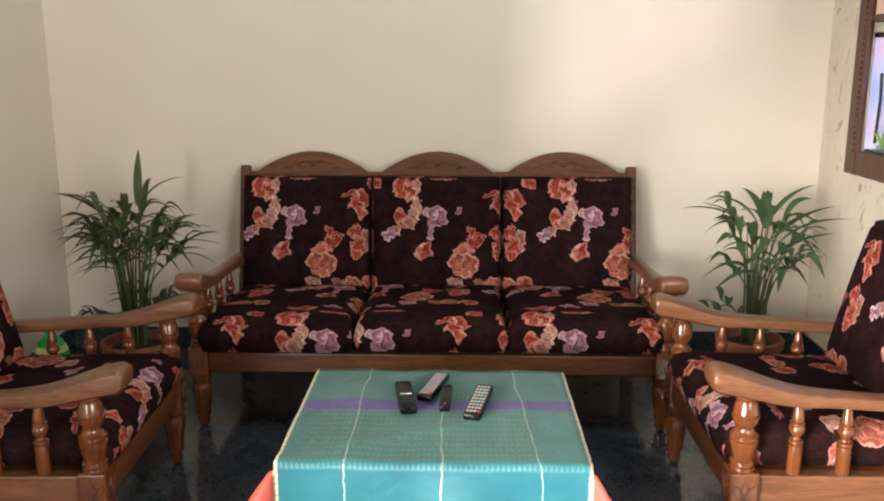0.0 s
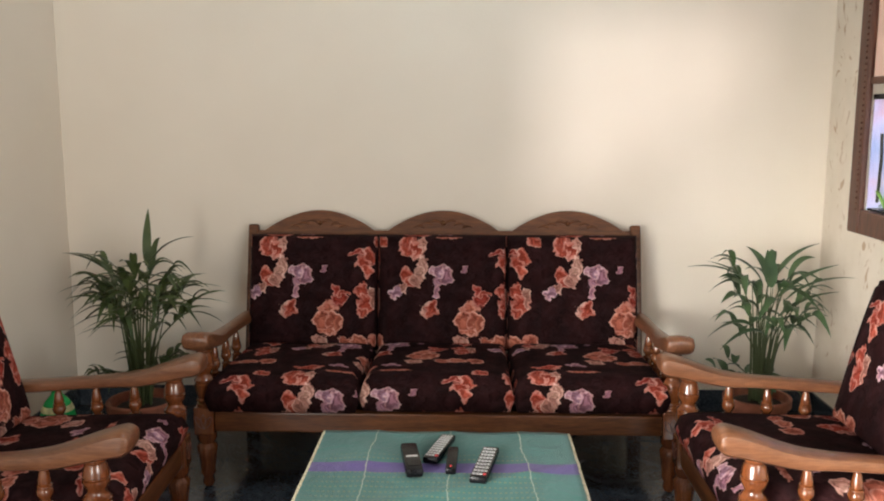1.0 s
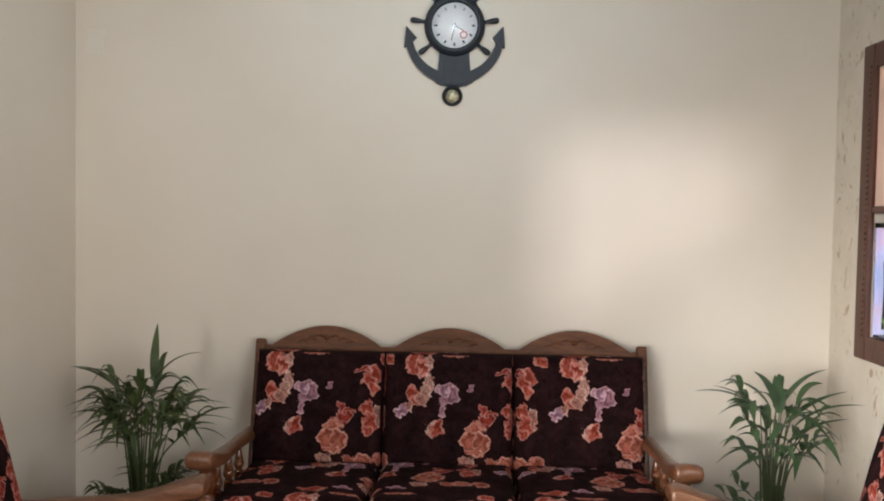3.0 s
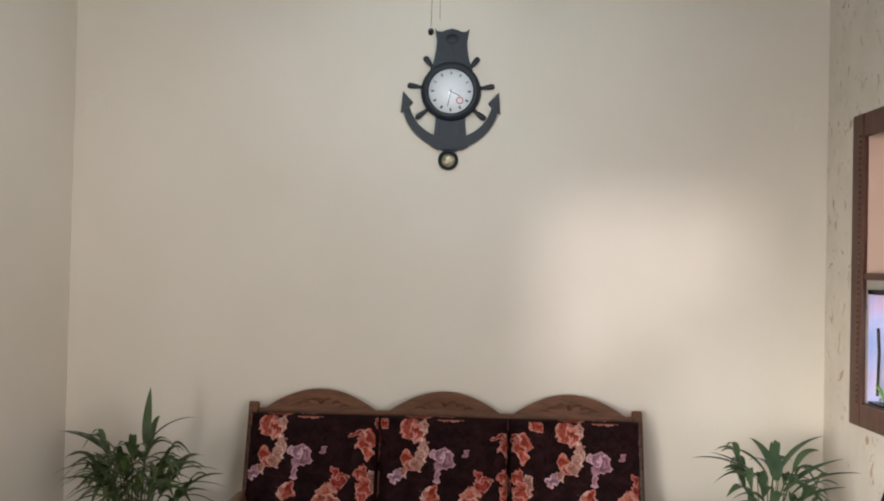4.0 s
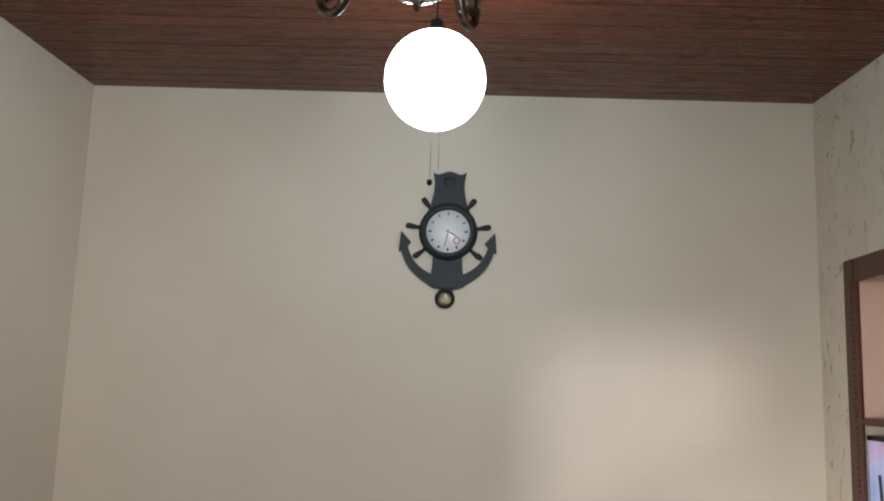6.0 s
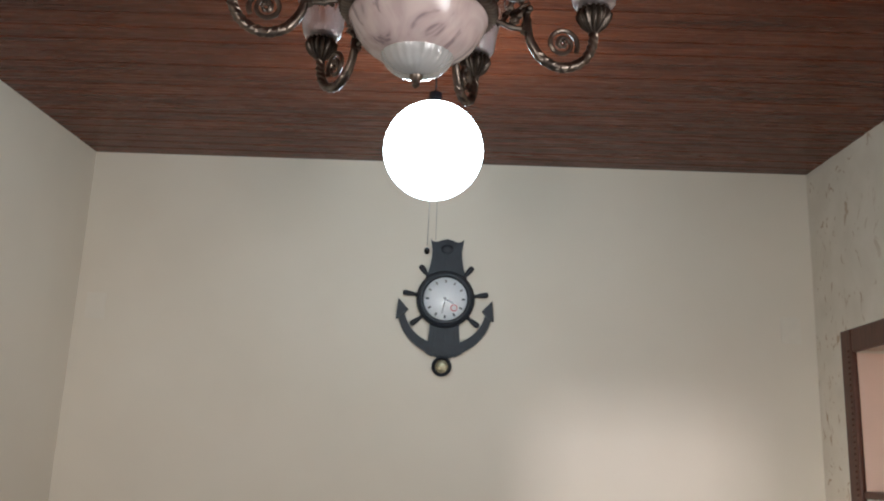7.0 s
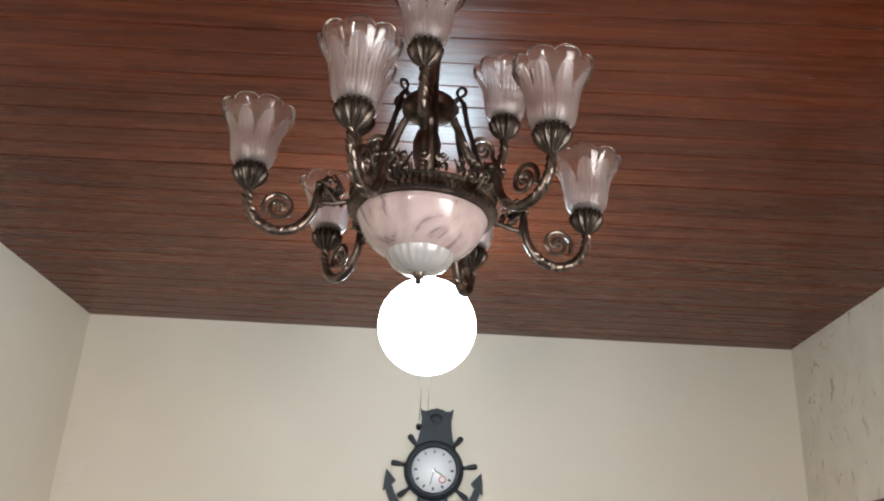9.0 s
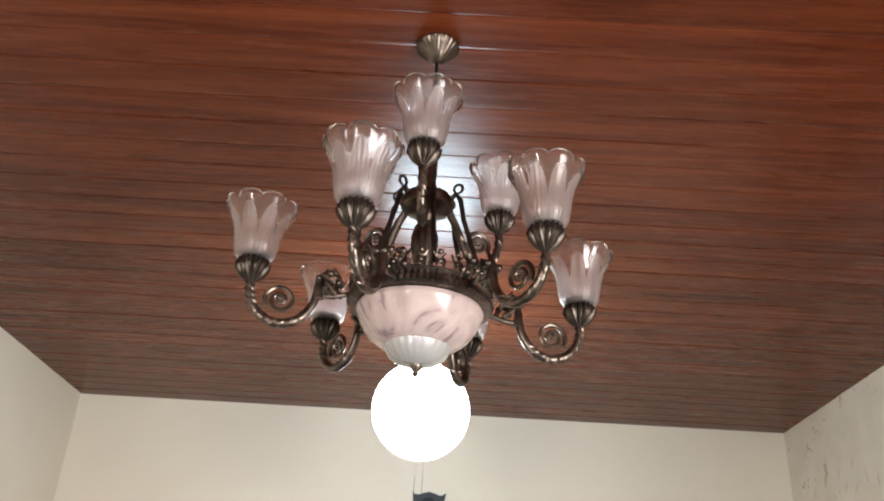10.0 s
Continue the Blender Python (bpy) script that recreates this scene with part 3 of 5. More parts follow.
def leaf_carving(parent, m):
    """Three incised leaves on a post's face."""
    bm = bmesh.new()
    for a in (-32, 0, 32):
        pts = [Vector((0.0, 0, -0.028)) + Matrix.Rotation(radians(a), 3, "Y") @ Vector((0.010 * math.sin(math.pi * s), 0, 0.055 * s)) for s in (0, 0.2, 0.4, 0.6, 0.8, 1)]
        back = [Vector((0.0, 0, -0.028)) + Matrix.Rotation(radians(a), 3, "Y") @ Vector((-0.010 * math.sin(math.pi * s), 0, 0.055 * s)) for s in (1, 0.8, 0.6, 0.4, 0.2, 0)]
        tube(bm, pts + back[1:], 0.0016, 5)
    bmesh.ops.transform(bm, matrix=m, verts=bm.verts)
    return part("carving", bm, FRAME_WOOD, parent, "incised leaf carving", True)


def arm_rest(length):
    """A shaped arm along +y from its rolled front end at y=0; slopes down to the back."""
    bm = bmesh.new()
    rings = []
    n = 30
    for i in range(n + 1):
        s = (i / n) ** 1.7
        y = -0.045 + s * (length + 0.015)
        nose = math.sqrt(max(0.0, 1 - (1 - min(1, s / 0.045)) ** 2))
        wdt = 0.047 - 0.015 * min(1, max(0, (s - 0.12) * 2.2)) + 0.004 * math.cos(s * 6)
        hgt = 0.037 - 0.018 * min(1, s * 2.4)
        z = 0.535 + 0.018 * math.cos(min(1, s / 0.35) * math.pi) - 0.012 - 0.045 * s
        wdt, hgt = wdt * (0.84 + 0.16 * nose), hgt * (0.30 + 0.70 * nose)
        ring = []
        for a in range(12):
            t = 2 * math.pi * a / 12
            cx, cz = math.cos(t), math.sin(t)
            ring.append(bm.verts.new((wdt * math.copysign(abs(cx) ** 0.6, cx), y, z + hgt * math.copysign(abs(cz) ** 0.6, cz))))
        rings.append(ring)
    for a, b in zip(rings, rings[1:]):
        for j in range(12):
            bm.faces.new((a[j], a[(j + 1) % 12], b[(j + 1) % 12], b[j])).smooth = True
    bm.faces.new(rings[0]), bm.faces.new(rings[-1])
    return bm


def seat_thing(name, label, category, seats, sw, m, group="", u_shift=(0.0,), depth=0.62, seat_u=(0.2,), pad=0.129, seat_v=0.14, drop=0.0):
    """A carved wooden seat facing -y; its origin on the floor in the middle of its front."""
    top = new(name)
    top.matrix_world = m
    tagged(top, label, category, group)
    W = seats * sw + 0.03
    hx = W / 2
    for sx in (-1, 1):
        bm = lathe(bmesh.new(), LEG, 48, wave=lambda a, k: (1 + 0.07 * abs(math.cos(6 * a)) * (0.3 < k < 0.75), 0))
        bmesh.ops.transform(bm, matrix=pose(sx * hx, 0.035, 0), verts=bm.verts)
        part("leg", bm, TEAK_UP, top, smooth=True)
        bm = boxes((sx * hx - 0.036, sx * hx + 0.036, -0.001, 0.071, 0.2, 0.302), bevel=0.006)
        post = part("front_post", bm, TEAK_UP, top)
        leaf_carving(post, pose(sx * hx, -0.0015, 0.252))
        leaf_carving(post, pose(sx * (hx + 0.0365), 0.035, 0.252, 0, 0, 90))
        bm = lathe(bmesh.new(), [(r, 0.30 + (z - 0.30) * (1 - drop / 0.23)) for r, z in POST], 18)
        bmesh.ops.transform(bm, matrix=pose(sx * hx, 0.035, 0), verts=bm.verts)
        part("turned_post", bm, TEAK_UP, top, smooth=True)
        bm = boxes((sx * hx - 0.026, sx * hx + 0.026, depth + 0.05, depth + 0.10, 0.0, 0.31), bevel=0.006)
        part("back_leg", bm, TEAK, top)
        part("side_rail", boxes((sx * hx - 0.02, sx * hx + 0.02, 0.072, depth + 0.049, 0.205, 0.290), bevel=0.005), TEAK_PALE, top)
        for i in range(3):
            y = 0.165 + i * (depth - 0.17) / 3
            bm = lathe(bmesh.new(), SPINDLE, 12)
            f = 1 - drop / 0.22 - 0.16 * i / 3
            bmesh.ops.transform(bm, matrix=pose(sx * hx, y, 0.29) @ Matrix.Diagonal((1, 1, 0.86 * f, 1)), verts=bm.verts)
            part("spindle", bm, TEAK_UP, top, smooth=True)
        bm = arm_rest(depth + 0.14)
        bmesh.ops.transform(bm, matrix=pose(sx * hx, -0.02, 0.02 - drop), verts=bm.verts)
        part("armrest", bm, TEAK_PALE, top, "pale wooden armrest", True)
        # leaning back post
        mm = pose(0, depth + 0.075, 0.30, -14)
        bm = box(bmesh.new(), sx * hx - 0.022, sx * hx + 0.022, -0.02, 0.02, 0.0, 0.578, 0.01, 3, mm)
        part("back_post", bm, TEAK, top)
    part("front_rail", boxes((-hx + 0.037, hx - 0.037, 0.01, 0.05, 0.212, 0.2845), bevel=0.006), TEAK, top)
    part("back_rail", boxes((-hx + 0.027, hx - 0.027, depth + 0.055, depth + 0.085, 0.22, 0.295), bevel=0.005), TEAK, top)
    part("seat_board", boxes((-hx + 0.021, hx - 0.021, 0.051, depth + 0.054, 0.265, 0.2845)), TEAK, top)
    # crest with one arch a seat
    mm = pose(0, depth + 0.075, 0.30, -14)
    out = [(-hx + 0.022, 0.40)]
    for s in range(seats):
        x0 = -hx + 0.022 + s * (W - 0.044) / seats
        x1 = x0 + (W - 0.044) / seats
        for i in range(19):
            f = i / 18
            flat = 0.06
            g = min(1, max(0, (f - flat) / (1 - 2 * flat)))
            out.append((x0 + (x1 - x0) * (f if 0 < i < 18 else (0.002 if i == 0 else 0.998)), 0.552 + 0.088 * math.sin(math.pi * g) ** 0.85))
    out.append((hx - 0.022, 0.40))
    bm = prism(bmesh.new(), out, -0.014, 0.014)
    bmesh.ops.transform(bm, matrix=mm, verts=bm.verts)
    crest = part("crest_rail", bm, TEAK, top, "arched carved crest rail")
    for s in range(seats):
        cx = -hx + 0.022 + (s + 0.5) * (W - 0.044) / seats
        bm = bmesh.new()
        for sx in (-1, 1):
            for kx in range(3):
                pts = [(cx + sx * (0.012 + kx * 0.035 + 0.05 * t), -0.0145, 0.585 - 0.012 * kx + 0.012 * math.sin(t * 3.1)) for t in (0, 0.25, 0.5, 0.75, 1)]
                tube(bm, pts, lambda t: 0.0055 * math.sin(math.pi * min(0.95, t + 0.08)) + 0.0012, 6)
        bmesh.ops.create_icosphere(bm, subdivisions=2, radius=0.012, matrix=pose(cx, -0.0145, 0.585))
        bmesh.ops.transform(bm, matrix=mm, verts=bm.verts)
        part("leaf_relief", bm, TEAK, crest, smooth=True)
    part("lower_back_rail", box(bmesh.new(), -hx + 0.022, hx - 0.022, -0.014, 0.014, 0.10, 0.17, 0.004, 2, mm), TEAK, top)
    # cushions
    for s in range(seats):
        cx = -hx + 0.015 + (s + 0.5) * sw
        u0 = u_shift[s]
        bm = cushion(sw - 0.002, depth - 0.008, pad, seat_u[s], seat_v, 0.014, seed=s)
        for v in bm.verts:                              # sat down towards the back
            v.co.z *= 1 - (0.17 if seats > 1 else 0.08) * (v.co.y / depth + 0.5)
        bmesh.ops.transform(bm, matrix=pose(cx, depth / 2 - 0.012 - 0.022 * (seats > 1 and s == 0), 0.2855), verts=bm.verts)
        part("seat_cushion", bm, VELVET, top)
        bm = cushion(sw + 0.002, 0.488, 0.115, -u0, 0.0, 0.016, seed=s + 7)
        # stand it up against the leaning back
        bmesh.ops.transform(bm, matrix=pose(cx, depth + 0.052, 0.345, -14) @ pose(0, -0.005, 0.240, 90), verts=bm.verts)
        part("back_cushion", bm, VELVET, top)
    return top


seat_thing("sofa", "three-seat carved wooden sofa with dark rose-print velvet cushions, against the wall", "sofa", 3, 0.548,
           pose(0.005, 2.40, 0), u_shift=(0.0, 0.08, 0.26), seat_u=(-0.40, 0.25, 0.0))
seat_thing("armchair", "carved wooden armchair with dark rose-print velvet cushions, facing the table", "armchair", 1, 0.63,
           pose(-0.788, 1.80, 0, 0, 0, 92.2), "armchairs by the table", (0.15,), 0.54, (-0.34,), 0.108, 0.44, 0.014)
seat_thing("armchair", "carved wooden armchair with dark rose-print velvet cushions, below the wall aquarium", "armchair", 1, 0.63,
           pose(0.797, 1.85, 0, 0, 0, -90), "armchairs by the table", (0.4,), 0.54, (0.62,), 0.112, 0.40, 0.014)


# ---- coffee table, its cloth and what lies on it ----
TX, TY, TZ = 0.057, 1.435, 0.475
table = thing("coffee_table", TX, TY, 0, "low wooden coffee table under a silk cloth", "table")
part("tabletop", boxes((-0.335, 0.335, -0.28, 0.28, TZ - 0.035, TZ), bevel=0.006), TEAK, table)
for sx in (-1, 1):
    for sy in (-1, 1):
        bm = lathe(bmesh.new(), [(r * 0.9, z * (TZ - 0.036) / 0.2) for r, z in LEG], 14)
        bmesh.ops.transform(bm, matrix=pose(sx * 0.28, sy * 0.23, 0), verts=bm.verts)
        part("leg", bm, TEAK_UP, table, smooth=True)


def draped_cloth(hx, hy, drop_x, drop_front, drop_back):
    """A cloth over a box: unrolled coordinates go over the edge and down, flaring and rippling."""
    bm = bmesh.new()
    uv = bm.loops.layers.uv.verify()
    us = sorted(set([-hx - drop_x + drop_x * i / 18 for i in range(19)] + [hx + drop_x * i / 18 for i in range(19)] + [-hx + 2 * hx * i / 36 for i in range(37)]))
    vs = sorted(set([-hy - drop_front + drop_front * i / 20 for i in range(21)] + [hy + drop_back * i / 5 for i in range(6)] + [-hy + 2 * hy * i / 30 for i in range(31)]))
    grid = {}
    for i, u in enumerate(us):
        for j, v in enumerate(vs):
            ox, oy = max(0, abs(u) - hx), max(0, -v - hy) if v < 0 else max(0, v - hy)
            sx, sy = math.copysign(1, u), math.copysign(1, v)
            x, y = max(-hx, min(hx, u)), max(-hy, min(hy, v))
            down = math.hypot(ox, oy) if ox and oy else ox + oy
            flare = 0.012 + (0.15 * min(1, max(0, (-v - 0.12) / 0.16)) if sx < 0 else 0)
            fy = 0.07 + 0.10 * math.sin(11 * u + 1) + 0.05 * math.sin(27 * u)
            x += sx * ox * flare
            y += sy * oy * fy
            if ox and oy:
                # corner: the two falls meet in one hanging cone
                th = math.atan2(oy, ox)
                cone = (0.55 if v < 0 else 0.06) * down * math.sin(2 * th) ** 0.8
                x += sx * cone * math.cos(th) ** 0.5
                y += sy * cone * math.sin(th) * 0.8
                down *= 1 - 0.16 * math.sin(2 * th)
            crease = 0.0016 * (math.exp(-((u + 0.190) / 0.01) ** 2) + math.exp(-((u - 0.016) / 0.01) ** 2) + math.exp(-((u - 0.207) / 0.01) ** 2)) + 0.004 * math.exp(-((v + 0.1 - 0.5 * u) / 0.02) ** 2)
            lump = 0.007 * noise.noise(Vector((u * 5, v * 5, 1.3))) + 0.003 * noise.noise(Vector((u * 14, v * 9, 4.1)))
            z = TZ + 0.004 - down + (crease + abs(lump) if not down else 0)
            grid[i, j] = (bm.verts.new((x, y, z)), u, v)
    for i in range(len(us) - 1):
        for j in range(len(vs) - 1):
            q = (grid[i, j], grid[i + 1, j], grid[i + 1, j + 1], grid[i, j + 1])
            f = bm.faces.new([a[0] for a in q])
            f.smooth = True
            for lp, a in zip(f.loops, q):
                lp[uv].uv = (a[1], a[2])
    return bm


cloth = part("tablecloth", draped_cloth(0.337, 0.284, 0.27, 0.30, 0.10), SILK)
cloth.location = (TX, TY, 0)
sol = cloth.modifiers.new("thickness", "SOLIDIFY")
sol.thickness, sol.offset = 0.0012, 1
tagged(cloth, "teal silk cloth with gold lines, violet band and coral borders", "tablecloth")


def remote(x0, y0, x1, y1, width, label, keys, thick=0.017, category="remote control"):
    """A handset from its near end (x0, y0) to its far end (x1, y1)."""
    ln = math.hypot(x1 - x0, y1 - y0)
    top = thing("remote_control", (x0 + x1) / 2, (y0 + y1) / 2, TZ + 0.0085, label, category, math.degrees(math.atan2(y1 - y0, x1 - x0)) - 90)
    part("body", boxes((-width / 2, width / 2, -ln / 2, ln / 2, 0, thick), bevel=0.006), BLACK, top, smooth=True)
    rows, cols = keys
    for r in range(rows):
        for c in range(cols):
            x = (c - (cols - 1) / 2) * width * 0.8 / max(cols, 1)
            y = -ln * 0.40 + r * ln * 0.80 / max(rows - 1, 1)
            bm = box(bmesh.new(), x - width * 0.078, x + width * 0.078, y - ln * 0.019, y + ln * 0.019, thick - 0.001, thick + 0.0025, 0.0008, 1)
            part("button", bm, REDB if (r == 0 and c == cols - 1) else GREY, top)
    return top


remote(0.140, 1.375, 0.177, 1.570, 0.043, "black television remote control with grey keys, on the cloth", (9, 4))
remote(0.022, 1.490, 0.066, 1.655, 0.040, "black remote control with many grey keys, on the cloth", (10, 4))
remote(0.075, 1.425, 0.080, 1.570, 0.027, "slim plain black remote stick, on the cloth", (1, 1))
phone = thing("cordless_handset", -0.023, 1.49, TZ + 0.0085, "black rounded cordless handset with a silver bar, on the cloth", "handset", 9)
bm = boxes((-0.022, 0.022, -0.088, 0.088, 0, 0.024), bevel=0.010)
part("body", bm, BLACK, phone, smooth=True)
part("silver_bar", boxes((-0.014, 0.014, -0.012, -0.004, 0.0235, 0.0255)), GREY, phone)
part("key_pad", boxes((-0.015, 0.015, -0.068, -0.022, 0.0235, 0.025), bevel=0.0006), BLACK, phone)


# ---- plants ----
def blade(bm, p, az, rise, length, width, droop, twist=0.0):
    """A pointed leaf from p that sets out at az and rise (degrees) and bends down under its weight; folded along its midrib."""
    out = Vector((math.cos(radians(az)), math.sin(radians(az)), 0))
    side = Vector((-out.y, out.x, 0))
    prev, n = None, 8
    for i in range(n + 1):
        f = i / n
        c = p + out * (length * f * (math.cos(radians(rise)) + 0.25 * f)) + Vector((0, 0, length * (math.sin(radians(rise)) * f - droop * f ** 2.1)))
        hw = 0.5 * width * (math.sin(math.pi * min(1.0, 0.10 + 0.9 * f ** 0.75)) ** 0.8 if i < n else 0.02)
        a = radians(twist * f)
        w2 = (side * math.cos(a) + Vector((0, 0, 1)) * math.sin(a)) * hw
        up = Vector((0, 0, 0.4 * hw))
        row = (bm.verts.new(c - w2 + up), bm.verts.new(c), bm.verts.new(c + w2 + up))
        if prev:
            bm.faces.new((prev[0], prev[1], row[1], row[0])).smooth = True
            bm.faces.new((prev[1], prev[2], row[2], row[1])).smooth = True
        prev = row


def palm(name, x, y, label, seed, leaf_mat, pot_r, pot_h, stems, leaf_w, leaf_l, count, spears):
    """A clump of bare canes; each ends in a short rib with long arching leaves. stems: rows of (how many, height, reach)."""
    rnd = random.Random(seed)
    top = thing(name, x, y, 0, label, "potted palm", group="potted palms by the sofa")
    prof = [(pot_r * 0.66, 0), (pot_r * 0.70, 0.005), (pot_r * 0.93, pot_h - 0.035), (pot_r * 1.02, pot_h - 0.034), (pot_r * 1.03, pot_h - 0.004), (pot_r, pot_h), (pot_r * 0.92, pot_h), (pot_r * 0.88, pot_h - 0.03)]
    part("pot", lathe(bmesh.new(), prof, 28), TERRA, top, smooth=True)
    part("soil", lathe(bmesh.new(), [(pot_r * 0.885, pot_h - 0.035), (pot_r * 0.5, pot_h - 0.02), (0.01, pot_h - 0.018)], 20), SOIL, top)
    k = 0
    for many, height, reach in stems:
        for s in range(many):
            az = 137.5 * k + 30 * rnd.random()
            k += 1
            out = Vector((math.cos(radians(az)), math.sin(radians(az)), 0))
            h, r = height * (0.88 + 0.24 * rnd.random()), reach * (0.7 + 0.6 * rnd.random())
            b = out * (pot_r * 0.4 * rnd.random()) + Vector((0, 0, pot_h - 0.02))
            rib = 0.055 + 0.05 * rnd.random()

            def at(t):
                return b + out * (r * t ** 3) + Vector((0, 0, h * t - 0.03 * t ** 3))

            pts = [at(i / 10) for i in range(11)]
            tip = pts[-1]
            way = (pts[-1] - pts[-2]).normalized()
            ext = [tip + way * (rib * f) + out * (0.02 * f * f) for f in (0.33, 0.66, 1.0)]
            stem = part("stem", tube(bmesh.new(), pts + ext, lambda t: 0.0046 * (1 - 0.8 * t) + 0.0008, 6), STEM, top, smooth=True)
            bm = bmesh.new()
            small = 0.62 if height < 0.2 else 1.0
            for i in range(count):
                f = i / max(1, count - 1)
                p = tip + way * (rib * f) + out * (0.02 * f * f)
                turn = (1 if i % 2 else -1) * (78 - 60 * f) * (0.75 + 0.4 * rnd.random()) if i < count - 1 else 12 * rnd.random()
                blade(bm, p, az + turn, 30 + 38 * f + 18 * rnd.random(), leaf_l * small * (0.72 + 0.45 * rnd.random()), leaf_w * (0.8 + 0.4 * rnd.random()), 0.45 + 0.65 * rnd.random(), rnd.uniform(-35, 35))
            part("frond", bm, leaf_mat, stem)
    for dx, dy, h, az, rise, ln, wd, droop in spears:
        base = Vector((dx * 0.3, dy * 0.3, pot_h - 0.02))
        tip = Vector((dx, dy, pot_h + h))
        stem = part("stem", tube(bmesh.new(), [base, (base + tip) / 2 + Vector((0, 0, 0.03)), tip], lambda t: 0.0046 - 0.003 * t, 6), STEM, top, smooth=True)
        bm = bmesh.new()
        blade(bm, tip, az, rise, ln, wd, droop)
        part("frond", bm, leaf_mat, stem)
    return top


palm("potted_palm", -1.165, 2.70, "bushy areca palm with narrow arching leaves in a terracotta pot", 3, LEAF_A, 0.135, 0.235,
     ((8, 0.45, 0.05), (8, 0.37, 0.08), (6, 0.15, 0.05)), 0.025, 0.195, 8,
     ((0.045, 0.0, 0.53, 100, 84, 0.22, 0.034, 0.02), (0.05, 0.0, 0.53, -2, 60, 0.25, 0.028, 0.40), (0.06, -0.02, 0.40, -10, 62, 0.16, 0.018, 0.05), (-0.10, 0.0, 0.50, 178, 42, 0.19, 0.030, 0.25), (-0.06, -0.05, 0.45, 195, 50, 0.16, 0.022, 0.3), (-0.07, -0.02, 0.49, 172, 50, 0.25, 0.024, 0.42), (0.10, -0.03, 0.40, -8, 44, 0.26, 0.022, 0.45), (0.11, -0.02, 0.35, 4, 40, 0.25, 0.020, 0.5), (-0.03, -0.06, 0.50, 200, 62, 0.20, 0.026, 0.42), (0.08, 0.02, 0.40, 12, 55, 0.22, 0.022, 0.40)))
palm("potted_palm", 1.285, 2.86, "young palm with broad bright leaves in a terracotta pot", 12, LEAF_B, 0.13, 0.22,
     ((7, 0.455, 0.055), (7, 0.34, 0.065), (6, 0.11, 0.04)), 0.036, 0.170, 4,
     ((0.02, -0.03, 0.45, 90, 80, 0.15, 0.056, 0.05), (-0.03, -0.02, 0.44, 172, 48, 0.22, 0.034, 0.25), (0.05, -0.03, 0.41, 8, 45, 0.26, 0.042, 0.22), (0.06, -0.02, 0.33, 2, 42, 0.24, 0.040, 0.25), (-0.05, -0.02, 0.45, 178, 45, 0.27, 0.030, 0.42), (-0.02, -0.05, 0.47, 160, 60, 0.20, 0.040, 0.36), (0.04, 0.0, 0.48, 18, 56, 0.26, 0.034, 0.32), (0.08, -0.03, 0.40, -4, 44, 0.27, 0.032, 0.35), (0.0, -0.05, 0.49, 120, 66, 0.18, 0.044, 0.3)))


# ---- wall clock ----
CX, CY, CZ = 0.0, YB, 2.253
clock = thing("wall_clock", CX, CY, CZ, "dark slate ship's anchor and wheel wall clock with a silver dial", "clock")
back = [(-0.077, 0.282), (-0.062, 0.266), (-0.048, 0.264), (-0.030, 0.276), (0, 0.284), (0.030, 0.276), (0.048, 0.264), (0.062, 0.266), (0.077, 0.282),
        (0.068, 0.23), (0.066, 0.19), (0.075, 0.14), (0.095, 0.10), (0.075, 0), (0.062, -0.10), (0.068, -0.15), (0.072, -0.19), (0.07, -0.235), (0.02, -0.262), (-0.02, -0.262), (-0.07, -0.235), (-0.072, -0.19), (-0.068, -0.15), (-0.062, -0.10), (-0.075, 0), (-0.095, 0.10), (-0.075, 0.14), (-0.066, 0.19), (-0.068, 0.23)]
bm = prism(bmesh.new(), back, -0.024, -0.001)
bmesh.ops.bevel(bm, geom=[e for e in bm.edges if all(v.co.y < -0.02 for v in e.verts)], offset=0.004, segments=2, affect="EDGES")
part("body", bm, CLOCK, clock)
toY = Matrix.Rotation(radians(90), 4, "X")
bm = lathe(bmesh.new(), [(0.100, 0.024), (0.100, 0.040), (0.106, 0.046), (0.114, 0.046), (0.118, 0.040), (0.124, 0.043), (0.131, 0.036), (0.133, 0.024), (0.100, 0.024)], 48, toY, cap=False)
ring = part("wheel_ring", bm, CLOCK, clock, smooth=True)
bm = lathe(bmesh.new(), [(0.1005, 0.026), (0.1005, 0.031), (0.001, 0.031)], 48, toY)
part("dial", bm, DIAL, clock, "silver dial")
for a in (52, 8, -38, 128, 172, 218):
    mm = Matrix.Rotation(radians(-a), 4, "Y") @ Matrix.Rotation(radians(90), 4, "Y")
    bm = lathe(bmesh.new(), [(0.006, 0.128), (0.010, 0.135), (0.007, 0.142), (0.009, 0.150), (0.012, 0.168), (0.013, 0.185), (0.010, 0.194), (0.002, 0.197)], 12, pose(0, -0.018, 0) @ mm)
    part("wheel_handle", bm, CLOCK, clock, smooth=True)
def bend(p, c, q, n=10):
    return [tuple((1 - t) ** 2 * a + 2 * t * (1 - t) * k + t * t * e for a, k, e in zip(p, c, q)) for t in [i / n for i in range(n + 1)]]


